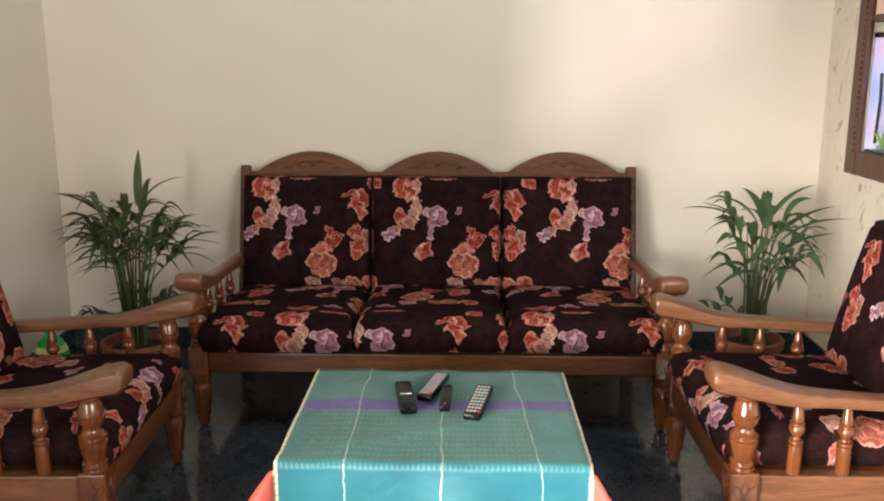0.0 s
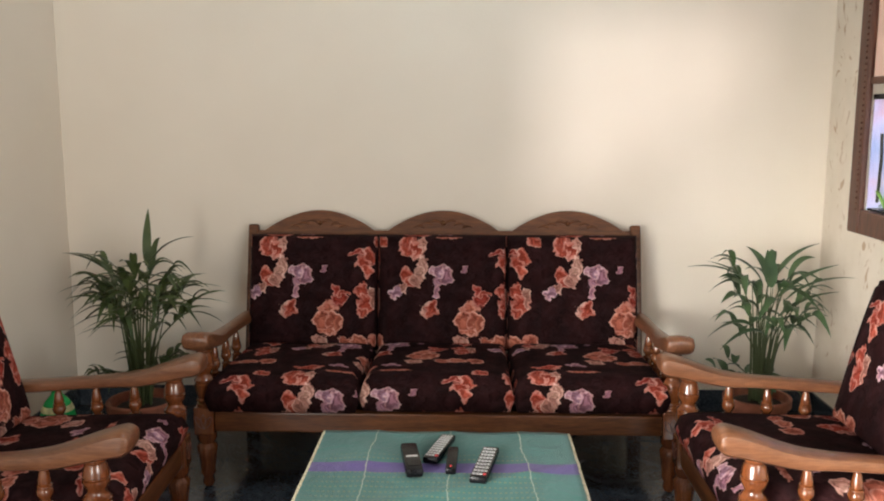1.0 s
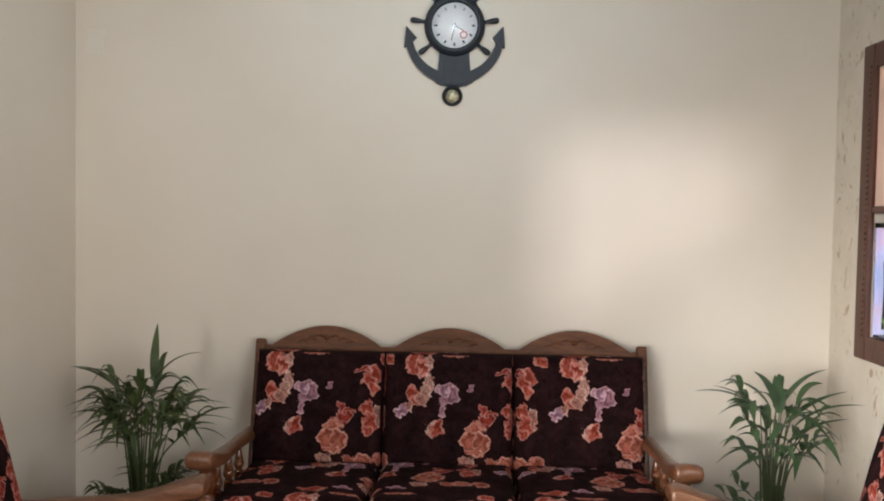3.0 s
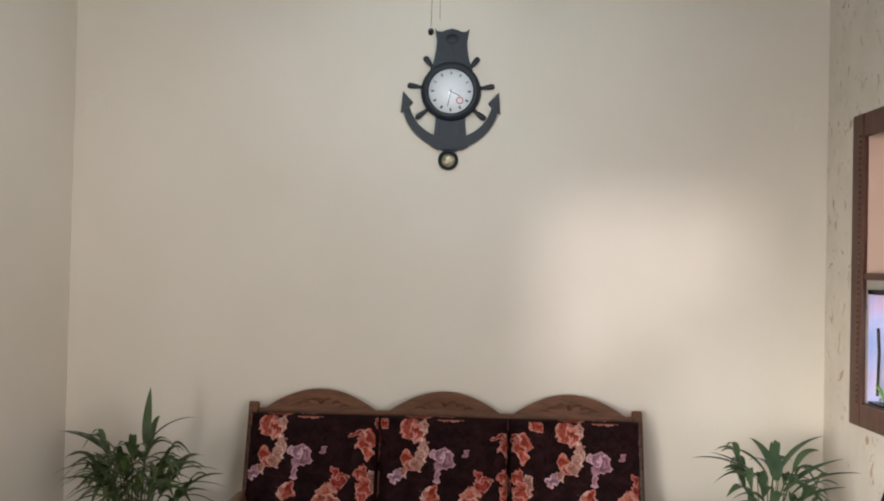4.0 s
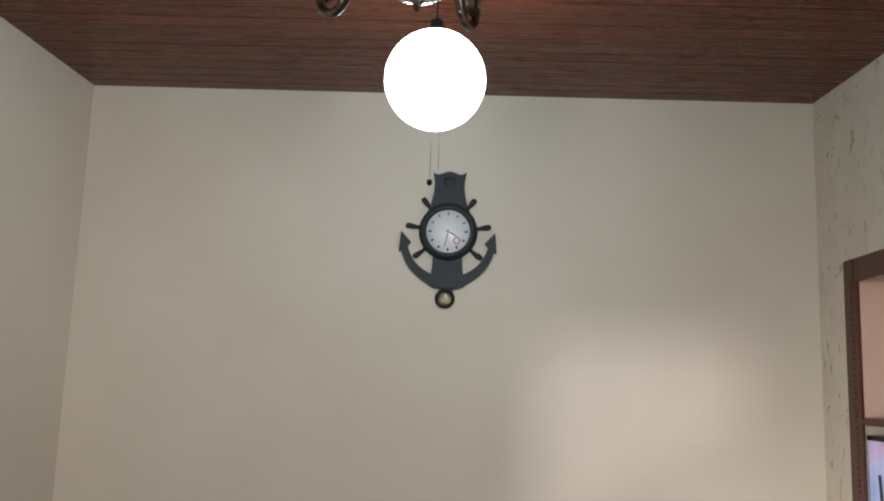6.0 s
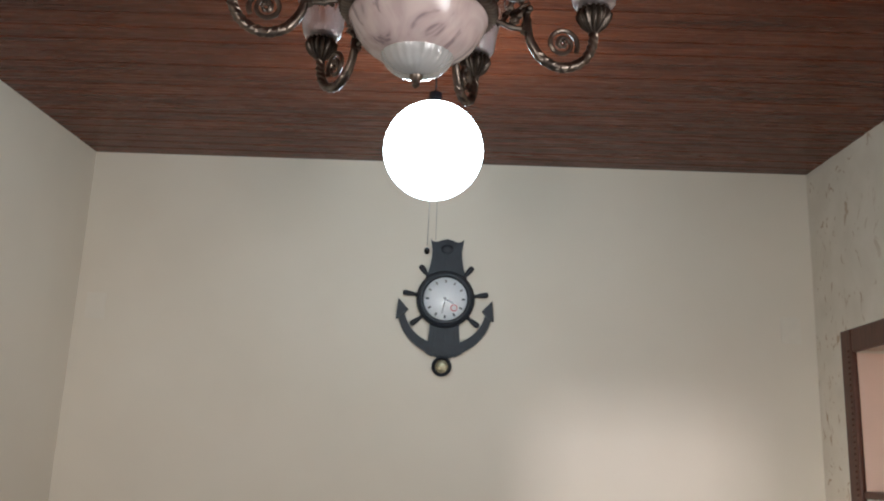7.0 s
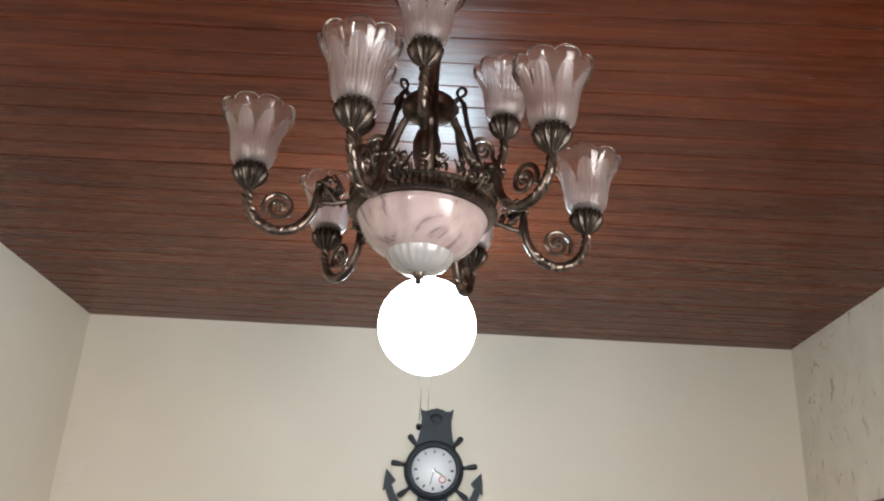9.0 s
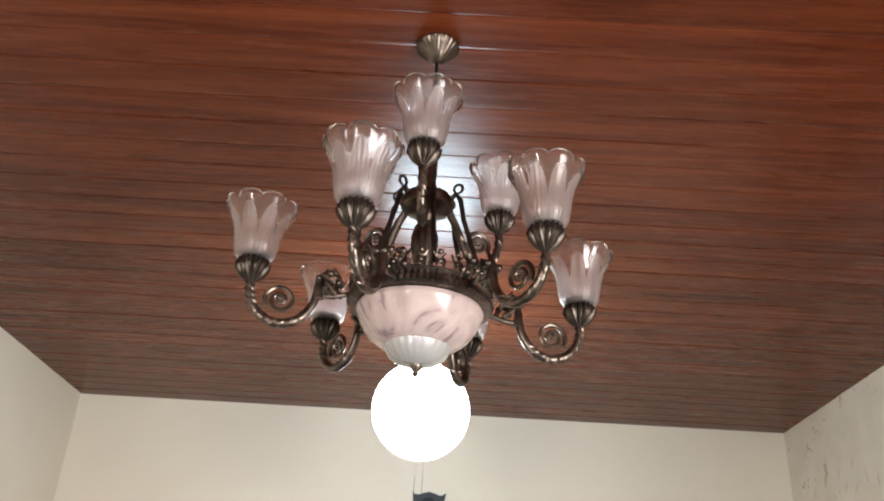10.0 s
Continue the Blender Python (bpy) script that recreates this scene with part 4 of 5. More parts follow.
low = bend((-0.212, -0.080), (-0.188, -0.212), (-0.012, -0.272))
high = bend((-0.012, -0.212), (-0.150, -0.185), (-0.182, -0.072))
fluke = low + [(-x, z) for x, z in low[::-1]]
inner = [(-x, z) for x, z in high[::-1]] + high
bm = prism(bmesh.new(), fluke + inner, -0.020, -0.003)
part("anchor_arm", bm, CLOCK, clock)
for sx in (-1, 1):
    bm = prism(bmesh.new(), [(sx * 0.214, 0.0), (sx * 0.222, -0.095), (sx * 0.196, -0.082), (sx * 0.168, -0.050)][::sx], -0.023, -0.002)
    part("anchor_fluke", bm, CLOCK, clock)
bm = lathe(bmesh.new(), [(0.030, 0.004), (0.044, 0.004), (0.045, 0.018), (0.036, 0.024), (0.031, 0.018), (0.030, 0.004)], 28, pose(-0.006, 0, -0.305) @ toY, cap=False)
part("pendulum_ring", bm, CLOCK, clock, smooth=True)
bm = lathe(bmesh.new(), [(0.0305, 0.006), (0.030, 0.012), (0.018, 0.017), (0.001, 0.018)], 24, pose(-0.006, 0, -0.305) @ toY, wave=lambda a, k: (1 + 0.08 * math.cos(6 * a), 0))
part("pendulum_bob", bm, BRASS, clock, "brass pendulum bob", True)
for ang, ln, wd in ((-62, 0.045, 0.004), (12, 0.068, 0.003)):
    mm = pose(0, -0.0325, 0) @ Matrix.Rotation(radians(ang + 180), 4, "Y")
    part("hand", box(bmesh.new(), -wd / 2, wd / 2, -0.0005, 0.0005, -0.01, ln, m=mm), BLACK, clock)
for h in range(12):
    a = radians(30 * h)
    mm = pose(0.082 * math.sin(a), -0.0318, 0.082 * math.cos(a), 0, math.degrees(a))
    # upper marks are grey: the bright wash over the dial is put into their colour
    part("hour_mark", box(bmesh.new(), -0.004, 0.004, -0.0003, 0.0003, -0.007, 0.007, m=mm), GREY if h in (10, 11, 0, 1, 2) else BLACK, clock)
bm = lathe(bmesh.new(), [(0.012, 0.0312), (0.0165, 0.0312), (0.0165, 0.0325), (0.012, 0.0325), (0.012, 0.0312)], 20, pose(0.040, 0, -0.040) @ toY, cap=False)
part("dial_badge", bm, REDB, clock, "small red ring printed on the dial", True)
bm = boxes((-0.006, 0.006, -0.027, -0.0235, 0.165, 0.215), bevel=0.001)
bmesh.ops.create_uvsphere(bm, u_segments=14, v_segments=8, radius=0.03, matrix=pose(0, -0.022, 0.235) @ Matrix.Diagonal((1, 0.3, 0.8, 1)))
part("top_relief", bm, CLOCK, clock, smooth=True)
part("lower_slot", boxes((-0.006, 0.006, -0.027, -0.0235, -0.205, -0.150), bevel=0.001), CLOCK, clock)
for sx in (-1, 1):
    part("body_rib", boxes((sx * 0.047 - 0.005, sx * 0.047 + 0.005, -0.0275, -0.0235, -0.215, -0.140), bevel=0.001), CLOCK, clock)
    bm = prism(bmesh.new(), [(sx * 0.050, -0.262), (sx * 0.082, -0.246), (sx * 0.090, -0.226), (sx * 0.074, -0.206), (sx * 0.050, -0.206)][::sx], -0.026, -0.003)
    part("anchor_shoulder", bm, CLOCK, clock)


# ---- hanging lamp behind the chandelier ----
ZL = ZC - SLOPE * (YB - 1.895)
lamp = thing("pendant_lamp", -0.032, 1.895, ZL - 0.001, "lit bulb hanging from the ceiling on a cord, its glare built as a white sphere", "lamp")
LZ = 2.467 - ZL
GR = 0.153
part("ceiling_rose", lathe(bmesh.new(), [(0.035, 0), (0.035, -0.012), (0.012, -0.03), (0.004, -0.032)], 20), BLACK, lamp, smooth=True)
part("cord", tube(bmesh.new(), [(0, 0, -0.03), (0, 0, LZ + GR + 0.04)], 0.003, 8), BLACK, lamp)
part("holder", lathe(bmesh.new(), [(0.006, LZ + GR + 0.045), (0.02, LZ + GR + 0.035), (0.022, LZ + GR - 0.004), (0.0, LZ + GR - 0.004)], 18), BLACK, lamp, smooth=True)
# the glare round the bulb is built as one oversized glowing sphere
bm = bmesh.new()
bmesh.ops.create_uvsphere(bm, u_segments=32, v_segments=20, radius=GR, matrix=pose(0, 0, LZ))
glare_sphere = part("glare_sphere", bm, LAMP_GLOW, lamp, "white glowing sphere the size of the bulb glare", True)
part("pull_cord", tube(bmesh.new(), [(-0.004, 0, LZ - GR + 0.004), (-0.006, 0, 2.165 - ZL)], 0.0008, 6), BRONZE_DARK, lamp)
bm = bmesh.new()
bmesh.ops.create_icosphere(bm, subdivisions=2, radius=0.009, matrix=pose(-0.006, 0, 2.150 - ZL) @ Matrix.Diagonal((1, 1, 1.25, 1)))
part("pull_knob", bm, BLACK, lamp, smooth=True)
part("pull_cord", tube(bmesh.new(), [(0.018, 0, LZ - GR + 0.004), (0.019, 0, 2.185 - ZL)], 0.0006, 6), BRONZE_DARK, lamp)


# ---- chandelier ----
HX, HY, HS = -0.0155, 0.594, 0.915
ch = thing("chandelier", HX, HY, ZC - 0.001, "nine-light antique bronze chandelier with frosted tulip shades and a glass bowl", "chandelier")
ch.matrix_world = pose(HX, HY, ZC - SLOPE * (YB - HY) - 0.001, 2.43) @ Matrix.Scale(HS, 4)             # hangs a little out of plumb
z0 = -ZC
UP = 0.034                                                  # crown and bowl above their drawn heights
canopy = part("canopy", lathe(bmesh.new(), [(0.045, 0), (0.047, -0.003), (0.046, -0.007), (0.037, -0.017), (0.023, -0.033), (0.012, -0.045), (0.004, -0.049)], 96, wave=lambda a, k: (1 + 0.045 * math.cos(24 * a) * (0.25 < k < 0.6), 0)), BRONZE, ch, smooth=True)
part("hanging_rod", tube(bmesh.new(), [(0, 0, -0.047), (0, 0, 2.63 + z0)], 0.004, 8), BRONZE_DARK, ch)
stem_prof = [(0.004, 2.655), (0.012, 2.645), (0.016, 2.615), (0.015, 2.54), (0.022, 2.528), (0.046, 2.515), (0.053, 2.502), (0.050, 2.488), (0.034, 2.477), (0.018, 2.470), (0.014, 2.458), (0.020, 2.447), (0.026, 2.425), (0.025, 2.40), (0.018, 2.365), (0.012, 2.348), (0.020, 2.340), (0.013, 2.328), (0.012, 2.315)]
stem_prof = [(r * 1.03, z + 0.017) for r, z in stem_prof]
part("stem", lathe(bmesh.new(), [(r, z + z0) for r, z in stem_prof], 24), BRONZE, ch, smooth=True)
crown_prof = [(0.110, 2.256), (0.130, 2.255), (0.136, 2.259), (0.135, 2.267), (0.129, 2.271), (0.128, 2.280), (0.133, 2.285), (0.127, 2.290), (0.030, 2.294), (0.012, 2.300)]
crown = part("crown_ring", lathe(bmesh.new(), [(r, z + UP + z0) for r, z in crown_prof], 288, wave=lambda a, k: (1 + 0.016 * math.cos(72 * a) * (0.15 < k < 0.6), 0)), BRONZE, ch, "beaded bronze crown ring", True)


def crown_leaf():
    """An openwork scroll that stands on the crown's rim."""
    bm = bmesh.new()
    for s in (-1, 1):
        pts = [(0.0 + 0.004 * math.cos(t), s * (0.006 + 0.009 * t / 4 * math.cos(t * 1.3)), 0.004 + 0.026 * t / 4 + 0.006 * math.sin(t * 1.6)) for t in [4 * i / 9 for i in range(10)]]
        tube(bm, pts, lambda t: 0.0028 - 0.0012 * t, 6)
    bmesh.ops.create_icosphere(bm, subdivisions=1, radius=0.006, matrix=pose(0.002, 0, 0.030))
    bmesh.ops.create_icosphere(bm, subdivisions=1, radius=0.005, matrix=pose(0.004, 0, 0.012))
    return bm


AZ_LOW, AZ_HIGH = -108.9, -92.1
leaf_mesh = None
for i in range(24):
    a = 2 * math.pi * i / 24
    m = pose(0.130 * math.cos(a), 0.130 * math.sin(a), 2.284 + UP + z0, 0, 0, math.degrees(a)) @ Matrix.Scale(1.1, 4)
    if leaf_mesh is None:
        ob = part("crown_leaf", crown_leaf(), BRONZE, crown, smooth=True)
        leaf_mesh = ob.data
    else:
        ob = new("crown_leaf", leaf_mesh)
        ob.parent = crown
    ob.matrix_local = m
for i in range(6):
    for da, rr, zz, sc in ((-9, 0.142, 2.272, 1.3), (9, 0.142, 2.272, 1.3), (0, 0.150, 2.262, 1.6), (-4, 0.163, 2.268, 1.2), (4, 0.163, 2.268, 1.2)):
        a = radians(AZ_LOW + 60 * i + da)
        ob = new("root_leaf", leaf_mesh)
        ob.parent = crown
        ob.matrix_local = pose(rr * math.cos(a), rr * math.sin(a), zz + UP + z0, 0, 55, math.degrees(a)) @ Matrix.Scale(sc, 4)
bowl_out = [(0.112, 2.254), (0.118, 2.253), (0.1205, 2.247), (0.119, 2.241), (0.115, 2.234), (0.108, 2.218), (0.095, 2.200), (0.078, 2.187), (0.062, 2.180)]
bowl_in = [(0.060, 2.183), (0.075, 2.191), (0.090, 2.204), (0.103, 2.222), (0.109, 2.238), (0.112, 2.254)]
part("bowl", lathe(bmesh.new(), [(r, z + UP + z0) for r, z in bowl_out + bowl_in], 56, cap=False), BOWL, ch, "pink-white frosted glass bowl", True)
cup_out = [(0.061, 2.1815), (0.058, 2.172), (0.050, 2.160), (0.036, 2.150), (0.014, 2.145), (0.0, 2.145)]
cup_in = [(0.0, 2.149), (0.014, 2.149), (0.034, 2.154), (0.047, 2.163), (0.055, 2.174), (0.058, 2.1815)]
part("bowl_drop", lathe(bmesh.new(), [(r, z + UP + z0) for r, z in cup_out + cup_in], 96, wave=lambda a, k: (1 + 0.035 * abs(math.cos(12 * a)), 0), cap=False), CLEAR, ch, "clear fluted glass drop under the bowl", True)
part("finial", lathe(bmesh.new(), [(0.0, 2.147), (0.012, 2.145), (0.010, 2.138), (0.005, 2.134), (0.007, 2.128), (0.0, 2.122)][::-1], 18, Matrix.Translation((0, 0, UP + z0))), BRONZE, ch, smooth=True)


def s_curve(points, n=30):
    """A smooth curve through (radius, height) points."""
    P = [Vector((p[0], 0, p[1])) for p in points]
    P = [2 * P[0] - P[1]] + P + [2 * P[-1] - P[-2]]
    res = []
    for i in range(1, len(P) - 2):
        for j in range(n // (len(P) - 3)):
            t = j / (n // (len(P) - 3))
            a, b, c, d = P[i - 1:i + 3]
            res.append(0.5 * ((2 * b) + (c - a) * t + (2 * a - 5 * b + 4 * c - d) * t * t + (3 * b - a - 3 * c + d) * t ** 3))
    return res + [P[-2]]


CUP = [(0.007, -0.034), (0.011, -0.029), (0.021, -0.020), (0.029, -0.006), (0.030, 0.003), (0.026, 0.007), (0.026, 0.012), (0.024, 0.024), (0.018, 0.026), (0.0, 0.026)]
SHADE_OUT = [(0.020, 0.010), (0.031, 0.013), (0.038, 0.024), (0.0415, 0.042), (0.0435, 0.062), (0.048, 0.082), (0.056, 0.099), (0.0635, 0.111), (0.0665, 0.118), (0.0660, 0.123)]
SHADE_IN = [(0.0615, 0.1225), (0.0625, 0.117), (0.0595, 0.109), (0.0525, 0.097), (0.044, 0.080), (0.0395, 0.062), (0.0375, 0.042), (0.034, 0.025), (0.028, 0.017), (0.018, 0.012)]


def scallop(a, k):
    """Eight rounded lobes that swell towards the rim."""
    f = max(0.0, (min(k, 1 - k) - 0.14) / 0.36)
    s = (4 * a / math.pi) % 1.0 * 2 - 1
    lobe = math.sqrt(max(0.0, 1 - 0.92 * s * s))
    return 1 + 0.15 * f * (lobe - 0.7), 0.013 * f ** 3 * (lobe - 0.6)


def lamp_arm(az, r_cup, z_cup, curve, scroll, spike):
    """An arm with its cup and tulip shade, turned to az degrees about the stem."""
    rot = pose(0, 0, 0, 0, 0, az)
    pts = s_curve(curve, 36)
    bm = tube(bmesh.new(), pts, lambda t: 0.0072 + 0.0016 * math.sin(3.1 * t), 10)
    cx, cz, r0 = scroll
    sp = []
    for i in range(40):
        t = i / 39
        a = radians(-30 + 640 * t)
        rr = r0 * (1 - 0.76 * t)
        sp.append((cx + rr * math.cos(a), 0, cz + rr * math.sin(a)))
    tube(bm, sp, lambda t: 0.0046 - 0.0012 * t, 8)
    for a in range(0, 360, 60):
        bmesh.ops.create_icosphere(bm, subdivisions=1, radius=0.0042, matrix=pose(cx + 0.0062 * math.cos(radians(a)), 0, cz + 0.0062 * math.sin(radians(a))))
    # rope twist round the outer half
    for ph in (0, 2.1, 4.2):
        tw = []
        for i in range(10, len(pts)):
            a = i * 0.85 + ph
            nrm = (pts[min(i + 1, len(pts) - 1)] - pts[i - 1]).normalized().cross(Vector((0, 1, 0)))
            tw.append(pts[i] + 0.0072 * (math.cos(a) * nrm + math.sin(a) * Vector((0, 1, 0))))
        tube(bm, tw, 0.0028, 6)
    if spike:
        x, z = curve[0]
        tube(bm, [(x - 0.004, 0, z - 0.012), (x - 0.001, 0, z + 0.012), (x - 0.006, 0, z + 0.030), (x - 0.016, 0, z + 0.050)], lambda t: 0.0085 * (1 - t) ** 0.8 + 0.0022, 8)
        tube(bm, [(x - 0.062, 0, z + 0.006), (x - 0.03, 0, z - 0.004), (x, 0, z - 0.006)], 0.005, 8)
    bmesh.ops.transform(bm, matrix=rot, verts=bm.verts)
    arm = part("arm", bm, BRONZE, ch, "scrolled twisted bronze arm", True)
    at = rot @ pose(r_cup, 0, z_cup)
    part("cup", lathe(bmesh.new(), CUP, 80, at, wave=lambda a, k: (1 + 0.10 * math.cos(16 * a) * (0.05 < k < 0.95), 0)), BRONZE_DARK, arm, "fluted dark bronze cup", smooth=True)
    part("shade", lathe(bmesh.new(), SHADE_OUT + SHADE_IN, 96, at, wave=scallop), TULIP, arm, "frosted tulip glass shade with scalloped clear rim", True)


SAG = (-0.004, 0.005, -0.007, 0.0, 0.0, -0.002)            # the arms are bent a little up or down
for i in range(6):
    zc = 2.335 + SAG[i] + z0
    lamp_arm(AZ_LOW + 60 * i, 0.316, zc,
             ((0.194, zc - 0.036), (0.200, zc - 0.063), (0.222, zc - 0.093), (0.257, zc - 0.105), (0.292, zc - 0.092), (0.312, zc - 0.062), (0.316, zc - 0.030)), (0.258, zc - 0.060, 0.029), True)
for i in range(3):
    zc = 2.533 + z0
    lamp_arm(AZ_HIGH + 120 * i, 0.170, zc,
             ((0.040, 2.520 + z0), (0.063, 2.494 + z0), (0.085, 2.450 + z0), (0.110, 2.420 + z0), (0.145, 2.424 + z0), (0.166, 2.458 + z0), (0.170, 2.503 + z0)), (0.119, 2.463 + z0, 0.027), False)
for i in range(6):
    a = radians(AZ_LOW + 60 * i + 30)
    d = Vector((math.cos(a), math.sin(a), 0))
    pts = [d * r + Vector((0, 0, z + z0)) for r, z in ((0.045, 2.518), (0.060, 2.531), (0.070, 2.516), (0.078, 2.472), (0.10, 2.402), (0.122, 2.334))]
    bm = tube(bmesh.new(), pts, lambda t: 0.0062 - 0.002 * t, 8)
    curl = [d * (0.064 + 0.009 * math.cos(t)) + Vector((0, 0, 2.543 + 0.010 * math.sin(t) + z0)) for t in [-1.6 + 0.5 * k for k in range(12)]]
    tube(bm, curl, 0.0032, 6)
    part("strut", bm, BRONZE_DARK, ch, smooth=True)


# ---- wall window with the aquarium ----
win = thing("window_1", XR, (WY0 + WY1) / 2, 0, "dark carved wooden window frame in the flecked wall", "window", kind="structure")
hy = (WY1 - WY0) / 2
FW = 0.085
for nm, d in (("jamb", (-0.012, 0.012, hy - 0.012, hy + FW, WZ0 - FW, WZ1 + FW)), ("jamb", (-0.012, 0.012, -hy - FW, -hy + 0.012, WZ0 - FW, WZ1 + FW)),
              ("head", (-0.010, 0.012, -hy + 0.0125, hy - 0.0125, WZ1 - 0.012, WZ1 + FW)), ("sill", (-0.010, 0.012, -hy + 0.0125, hy - 0.0125, WZ0 - FW, WZ0 + 0.012)),
              ("transom", (-0.004, 0.012, -hy + 0.0125, hy - 0.0125, 1.458, 1.486))):
    part(nm, boxes(d, bevel=0.008), FRAME_WOOD, win)
jamb = [o for o in win.children if o.name.startswith("jamb")][0]
bead = None
for i in range(48):
    if bead is None:
        bm = bmesh.new()
        bmesh.ops.create_icosphere(bm, subdivisions=1, radius=0.006)
        o = part("bead", bm, FRAME_WOOD, jamb, smooth=True)
        bead = o.data
    else:
        o = new("bead", bead)
        o.parent = jamb
    o.location = (-0.013, hy + 0.012, WZ0 + 0.012 + i * 0.0228)

PEACH = plain("peach_paint", (0.80, 0.58, 0.46), 0.6, vary=0.05, scale=3)
NX = XR + T
bm = boxes((NX, NX + 0.5, WY0 - 0.1, WY0 - 0.05, 0.80, 2.2), (NX, NX + 0.5, WY1 + 0.002, WY1 + 0.1, 0.80, 2.2), (NX + 0.5, NX + 0.55, WY0 - 0.1, WY1 + 0.1, 0.80, 2.2),
           (NX, NX + 0.5, WY0 - 0.05, WY1 + 0.002, 0.80, 0.86), (NX, NX + 0.5, WY0 - 0.05, WY1 + 0.002, 2.15, 2.2), (XR + 0.013, NX - 0.001, WY1 - 0.008, WY1 - 0.001, 1.487, WZ1 - 0.013))
tagged(part("alcove", bm, PEACH), "peach painted alcove behind the wooden window frame", "alcove", kind="structure")
# unseen lamp added under the alcove top to brighten its inside
dl = area_lamp("alcove_daylight", (NX + 0.3, 2.0, 2.14), (NX + 0.2, 2.0, 1.4), 0.3, 1.0, 6, (1.0, 0.90, 0.84))

# the lit tank in the lower half of the opening
TB0, TB1, TX0, TX1 = 0.9675, 1.40, XR + 0.014, NX + 0.22
tank = thing("aquarium", (TX0 + TX1) / 2, (WY0 + WY1) / 2, TB0, "lit glass aquarium with a pale violet back and green plants", "aquarium")
hx2, hy2, th = (TX1 - TX0) / 2, (WY1 - WY0) / 2 - 0.014, TB1 - TB0
GLASS = Nodes("tank_glass")
GLASS.shade(Base_Color=(0.95, 0.98, 1.0, 1), Roughness=0.02, Transmission_Weight=1.0, IOR=1.2)
pane = part("front_pane", boxes((-hx2, -hx2 + 0.005, -hy2, hy2, 0, th)), GLASS.mat, tank)
pane.visible_shadow = False
BACK = Nodes("tank_back_film")
bv = BACK.coords("Object")
BACK.shade(Base_Color=BACK.ramp(BACK.noise(bv, 5, 3).outputs[0], (0.35, (0.42, 0.50, 0.80)), (0.55, (0.66, 0.60, 0.85)), (0.7, (0.80, 0.52, 0.70))), Roughness=0.4)
part("side_pane", boxes((-hx2 + 0.006, hx2, hy2 - 0.005, hy2, 0, th)), BACK.mat, tank, "pale violet filmed pane")
part("side_pane", boxes((-hx2 + 0.006, hx2, -hy2, -hy2 + 0.005, 0, th)), BACK.mat, tank, "pale violet filmed pane")
part("back_pane", boxes((hx2 - 0.005, hx2, -hy2 + 0.006, hy2 - 0.006, 0, th)), BACK.mat, tank, "pale violet filmed pane")
part("tank_floor", boxes((-hx2 + 0.006, hx2 - 0.006, -hy2 + 0.006, hy2 - 0.006, 0, 0.008)), BLACK, tank)
part("light_hood", boxes((-hx2, hx2, -hy2, hy2, th + 0.001, th + 0.02)), BLACK, tank)
part("light_tube", boxes((-0.02, 0.02, -hy2 + 0.03, hy2 - 0.03, th - 0.018, th)), glow("tank_tube_glow", (0.84, 0.86, 1.0), 3.2), tank, "glowing light tube")
bm = bmesh.new()
rnd = random.Random(8)
for i in range(240):
    bmesh.ops.create_icosphere(bm, subdivisions=1, radius=0.006 + 0.006 * rnd.random(), matrix=pose(rnd.uniform(-hx2 + 0.02, hx2 - 0.02), rnd.uniform(-hy2 + 0.02, hy2 - 0.02), 0.013 + 0.008 * rnd.random()))
tagged(part("gravel", bm, plain("blue_grey_gravel", (0.25, 0.30, 0.38), 0.6, vary=0.5, scale=40), tank), kind="stuff")
WEED = leaf_green("water_weed", (0.05, 0.22, 0.03), (0.30, 0.50, 0.05))
for i in range(16):
    bm = bmesh.new()
    cx, cy = rnd.uniform(-hx2 + 0.03, hx2 - 0.05), hy2 - 0.03 - 0.07 * i + 0.02 * rnd.random()
    tall_p = 0.05 + 0.05 * rnd.random() if i % 3 else 0.13
    for b2 in range(11):
        a = 2.4 * b2
        d = Vector((math.cos(a), math.sin(a), 0))
        pts = [Vector((cx, cy, 0.012)) + d * (0.035 * t ** 1.5) + Vector((0, 0, tall_p * t)) for t in (0, 0.35, 0.7, 1)]
        tube(bm, pts, lambda t: 0.0045 * math.sin(math.pi * (0.15 + 0.8 * t)), 5)
    part("water_plant", bm, WEED, tank)
bm = bmesh.new()
tube(bm, [(-hx2 + 0.04, hy2 - 0.012, 0.03), (-hx2 + 0.045, hy2 - 0.012, 0.20), (-hx2 + 0.04, hy2 - 0.012, 0.30)], 0.006, 8)
part("air_pipe", bm, BLACK, tank)

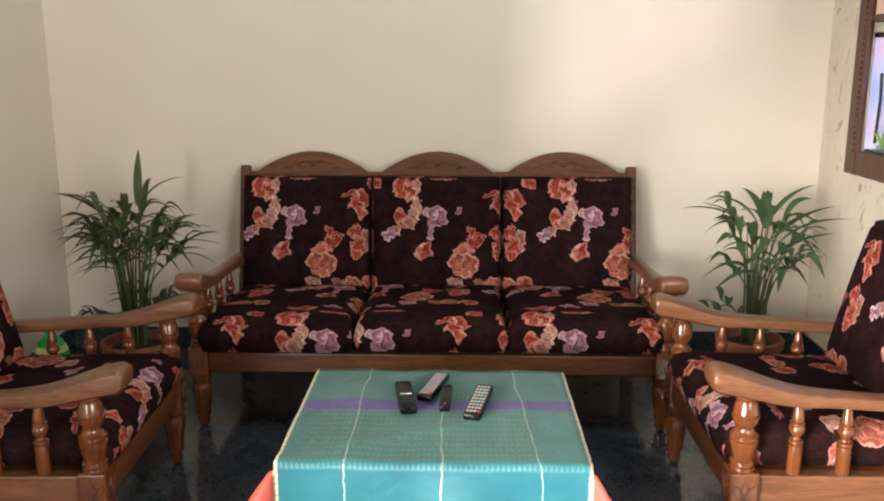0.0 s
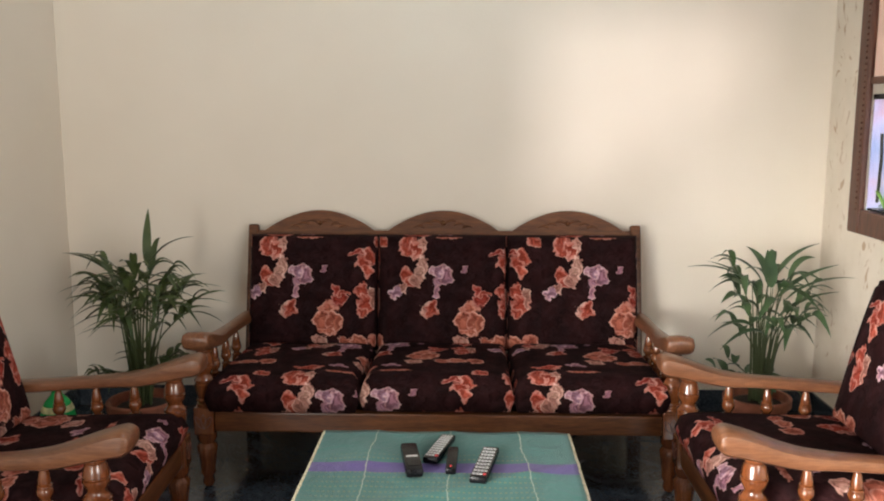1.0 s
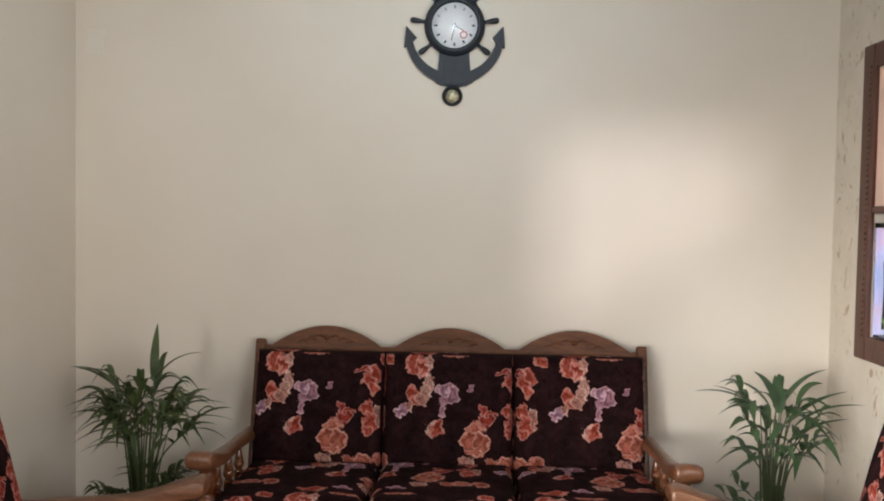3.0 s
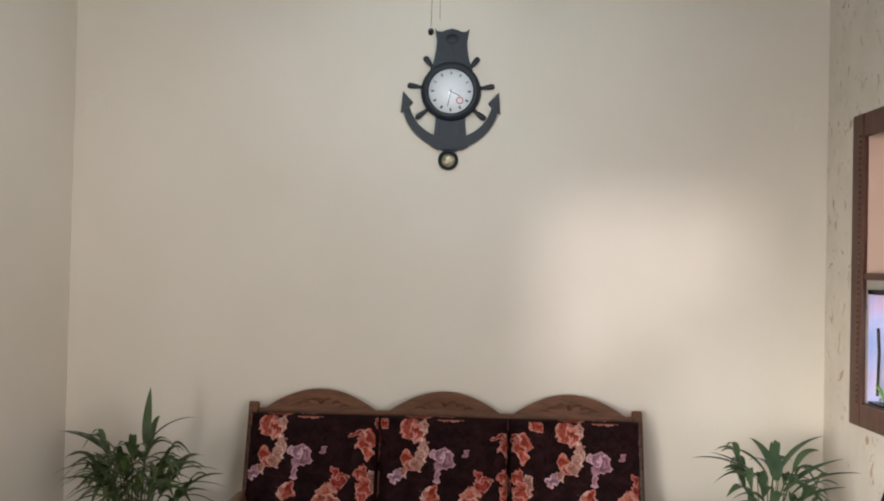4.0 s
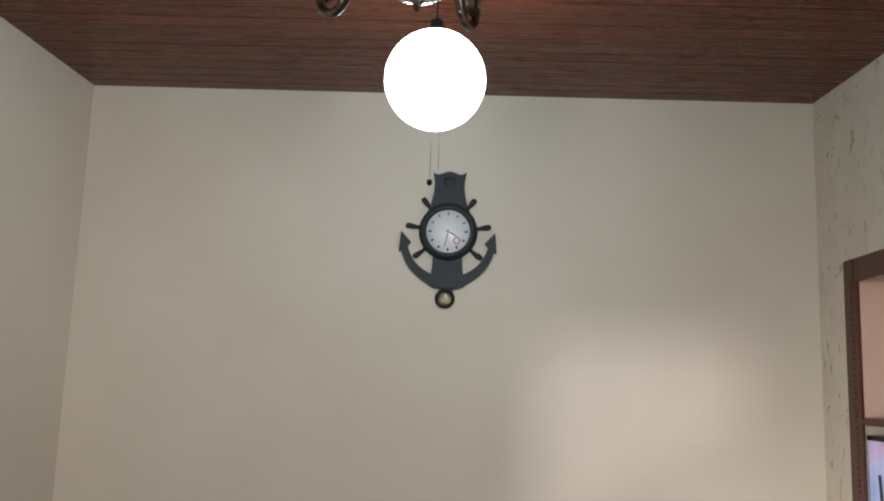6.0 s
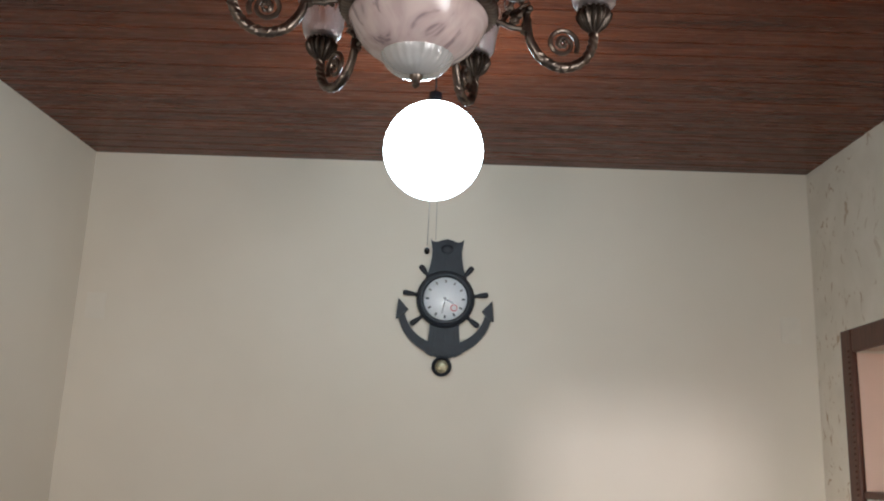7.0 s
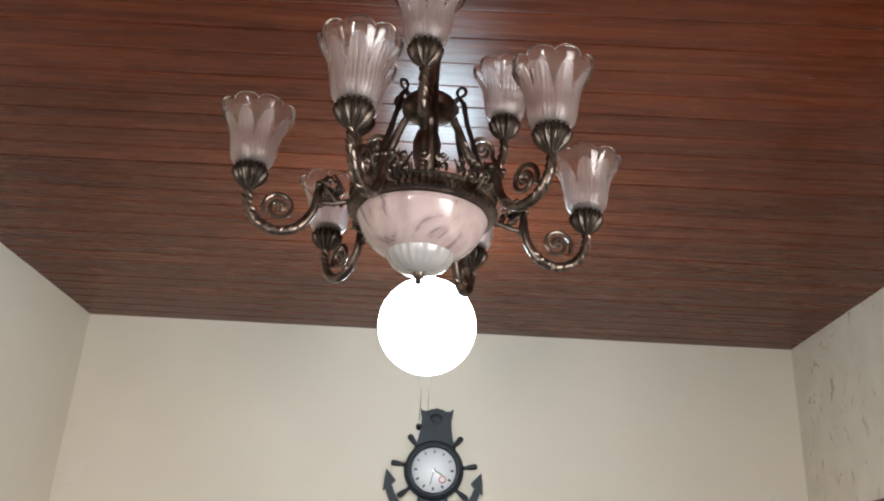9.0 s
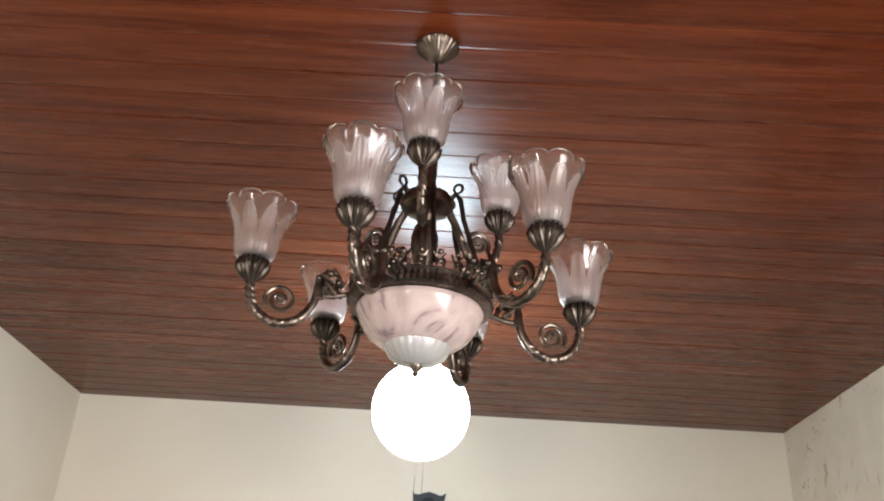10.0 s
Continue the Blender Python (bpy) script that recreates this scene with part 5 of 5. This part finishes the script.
# jars on the shelf over the tank
shelf = part("shelf", boxes((XR + 0.013, NX + 0.3, WY0 + 0.013, WY1 - 0.013, 1.4585, 1.4865), bevel=0.002), FRAME_WOOD)
tagged(shelf, "dark wooden shelf board over the aquarium", "shelf")
for i, (dx, dy, r, h, cc) in enumerate(((0.14, 0.09, 0.028, 0.10, (0.03, 0.03, 0.045)), (0.19, 0.20, 0.024, 0.12, (0.04, 0.035, 0.05)), (0.12, 0.29, 0.03, 0.09, (0.07, 0.06, 0.06)))):
    jar = thing("bottle", XR + dx, WY1 - dy, 1.4868, "small dark bottle with a pale cap on the shelf", "bottle", group="bottles on the shelf")
    part("body", lathe(bmesh.new(), [(r * 0.9, 0), (r, 0.006), (r, h * 0.62), (r * 0.85, h * 0.74), (r * 0.42, h * 0.80), (r * 0.42, h * 0.84)], 18), plain("dark_bottle_glass", cc, 0.2), jar, smooth=True)
    part("cap", lathe(bmesh.new(), [(r * 0.48, h * 0.841), (r * 0.48, h), (0.0, h)], 16), GREY, jar, "pale cap", True)

# junction covers high on the back wall
for x in (-1.608, 1.566):
    cv = part("cover_plate", boxes((x - 0.045, x + 0.045, YB - 0.004, YB - 0.0005, 2.11, 2.23), bevel=0.0015), plain("ivory_plastic", (0.73, 0.67, 0.57), 0.5, vary=0.02))
    tagged(cv, "blank ivory plastic cover plate on the wall", "cover plate", group="cover plates")

# green bottle on the floor behind the armchair
bt = thing("bottle", -1.36, 2.40, 0, "translucent green plastic bottle with a printed label, on the floor", "bottle")
GREENP = Nodes("green_plastic")
GREENP.shade(Base_Color=(0.03, 0.45, 0.11, 1), Roughness=0.2, Transmission_Weight=0.2, IOR=1.3)
part("body", lathe(bmesh.new(), [(0.048, 0), (0.062, 0.008), (0.064, 0.06), (0.060, 0.09), (0.064, 0.12), (0.064, 0.245), (0.058, 0.285), (0.042, 0.325), (0.020, 0.350), (0.014, 0.365)], 28), GREENP.mat, bt, smooth=True)
part("label", lathe(bmesh.new(), [(0.0555, 0.292), (0.0565, 0.293), (0.0485, 0.3125), (0.0470, 0.3125)], 28), plain("printed_label", (0.62, 0.60, 0.30), 0.5, vary=0.5, scale=22), bt, "white and yellow printed label", True)
part("cap", lathe(bmesh.new(), [(0.0165, 0.358), (0.0165, 0.378), (0.0, 0.379)], 18), GREENP.mat, bt, smooth=True)
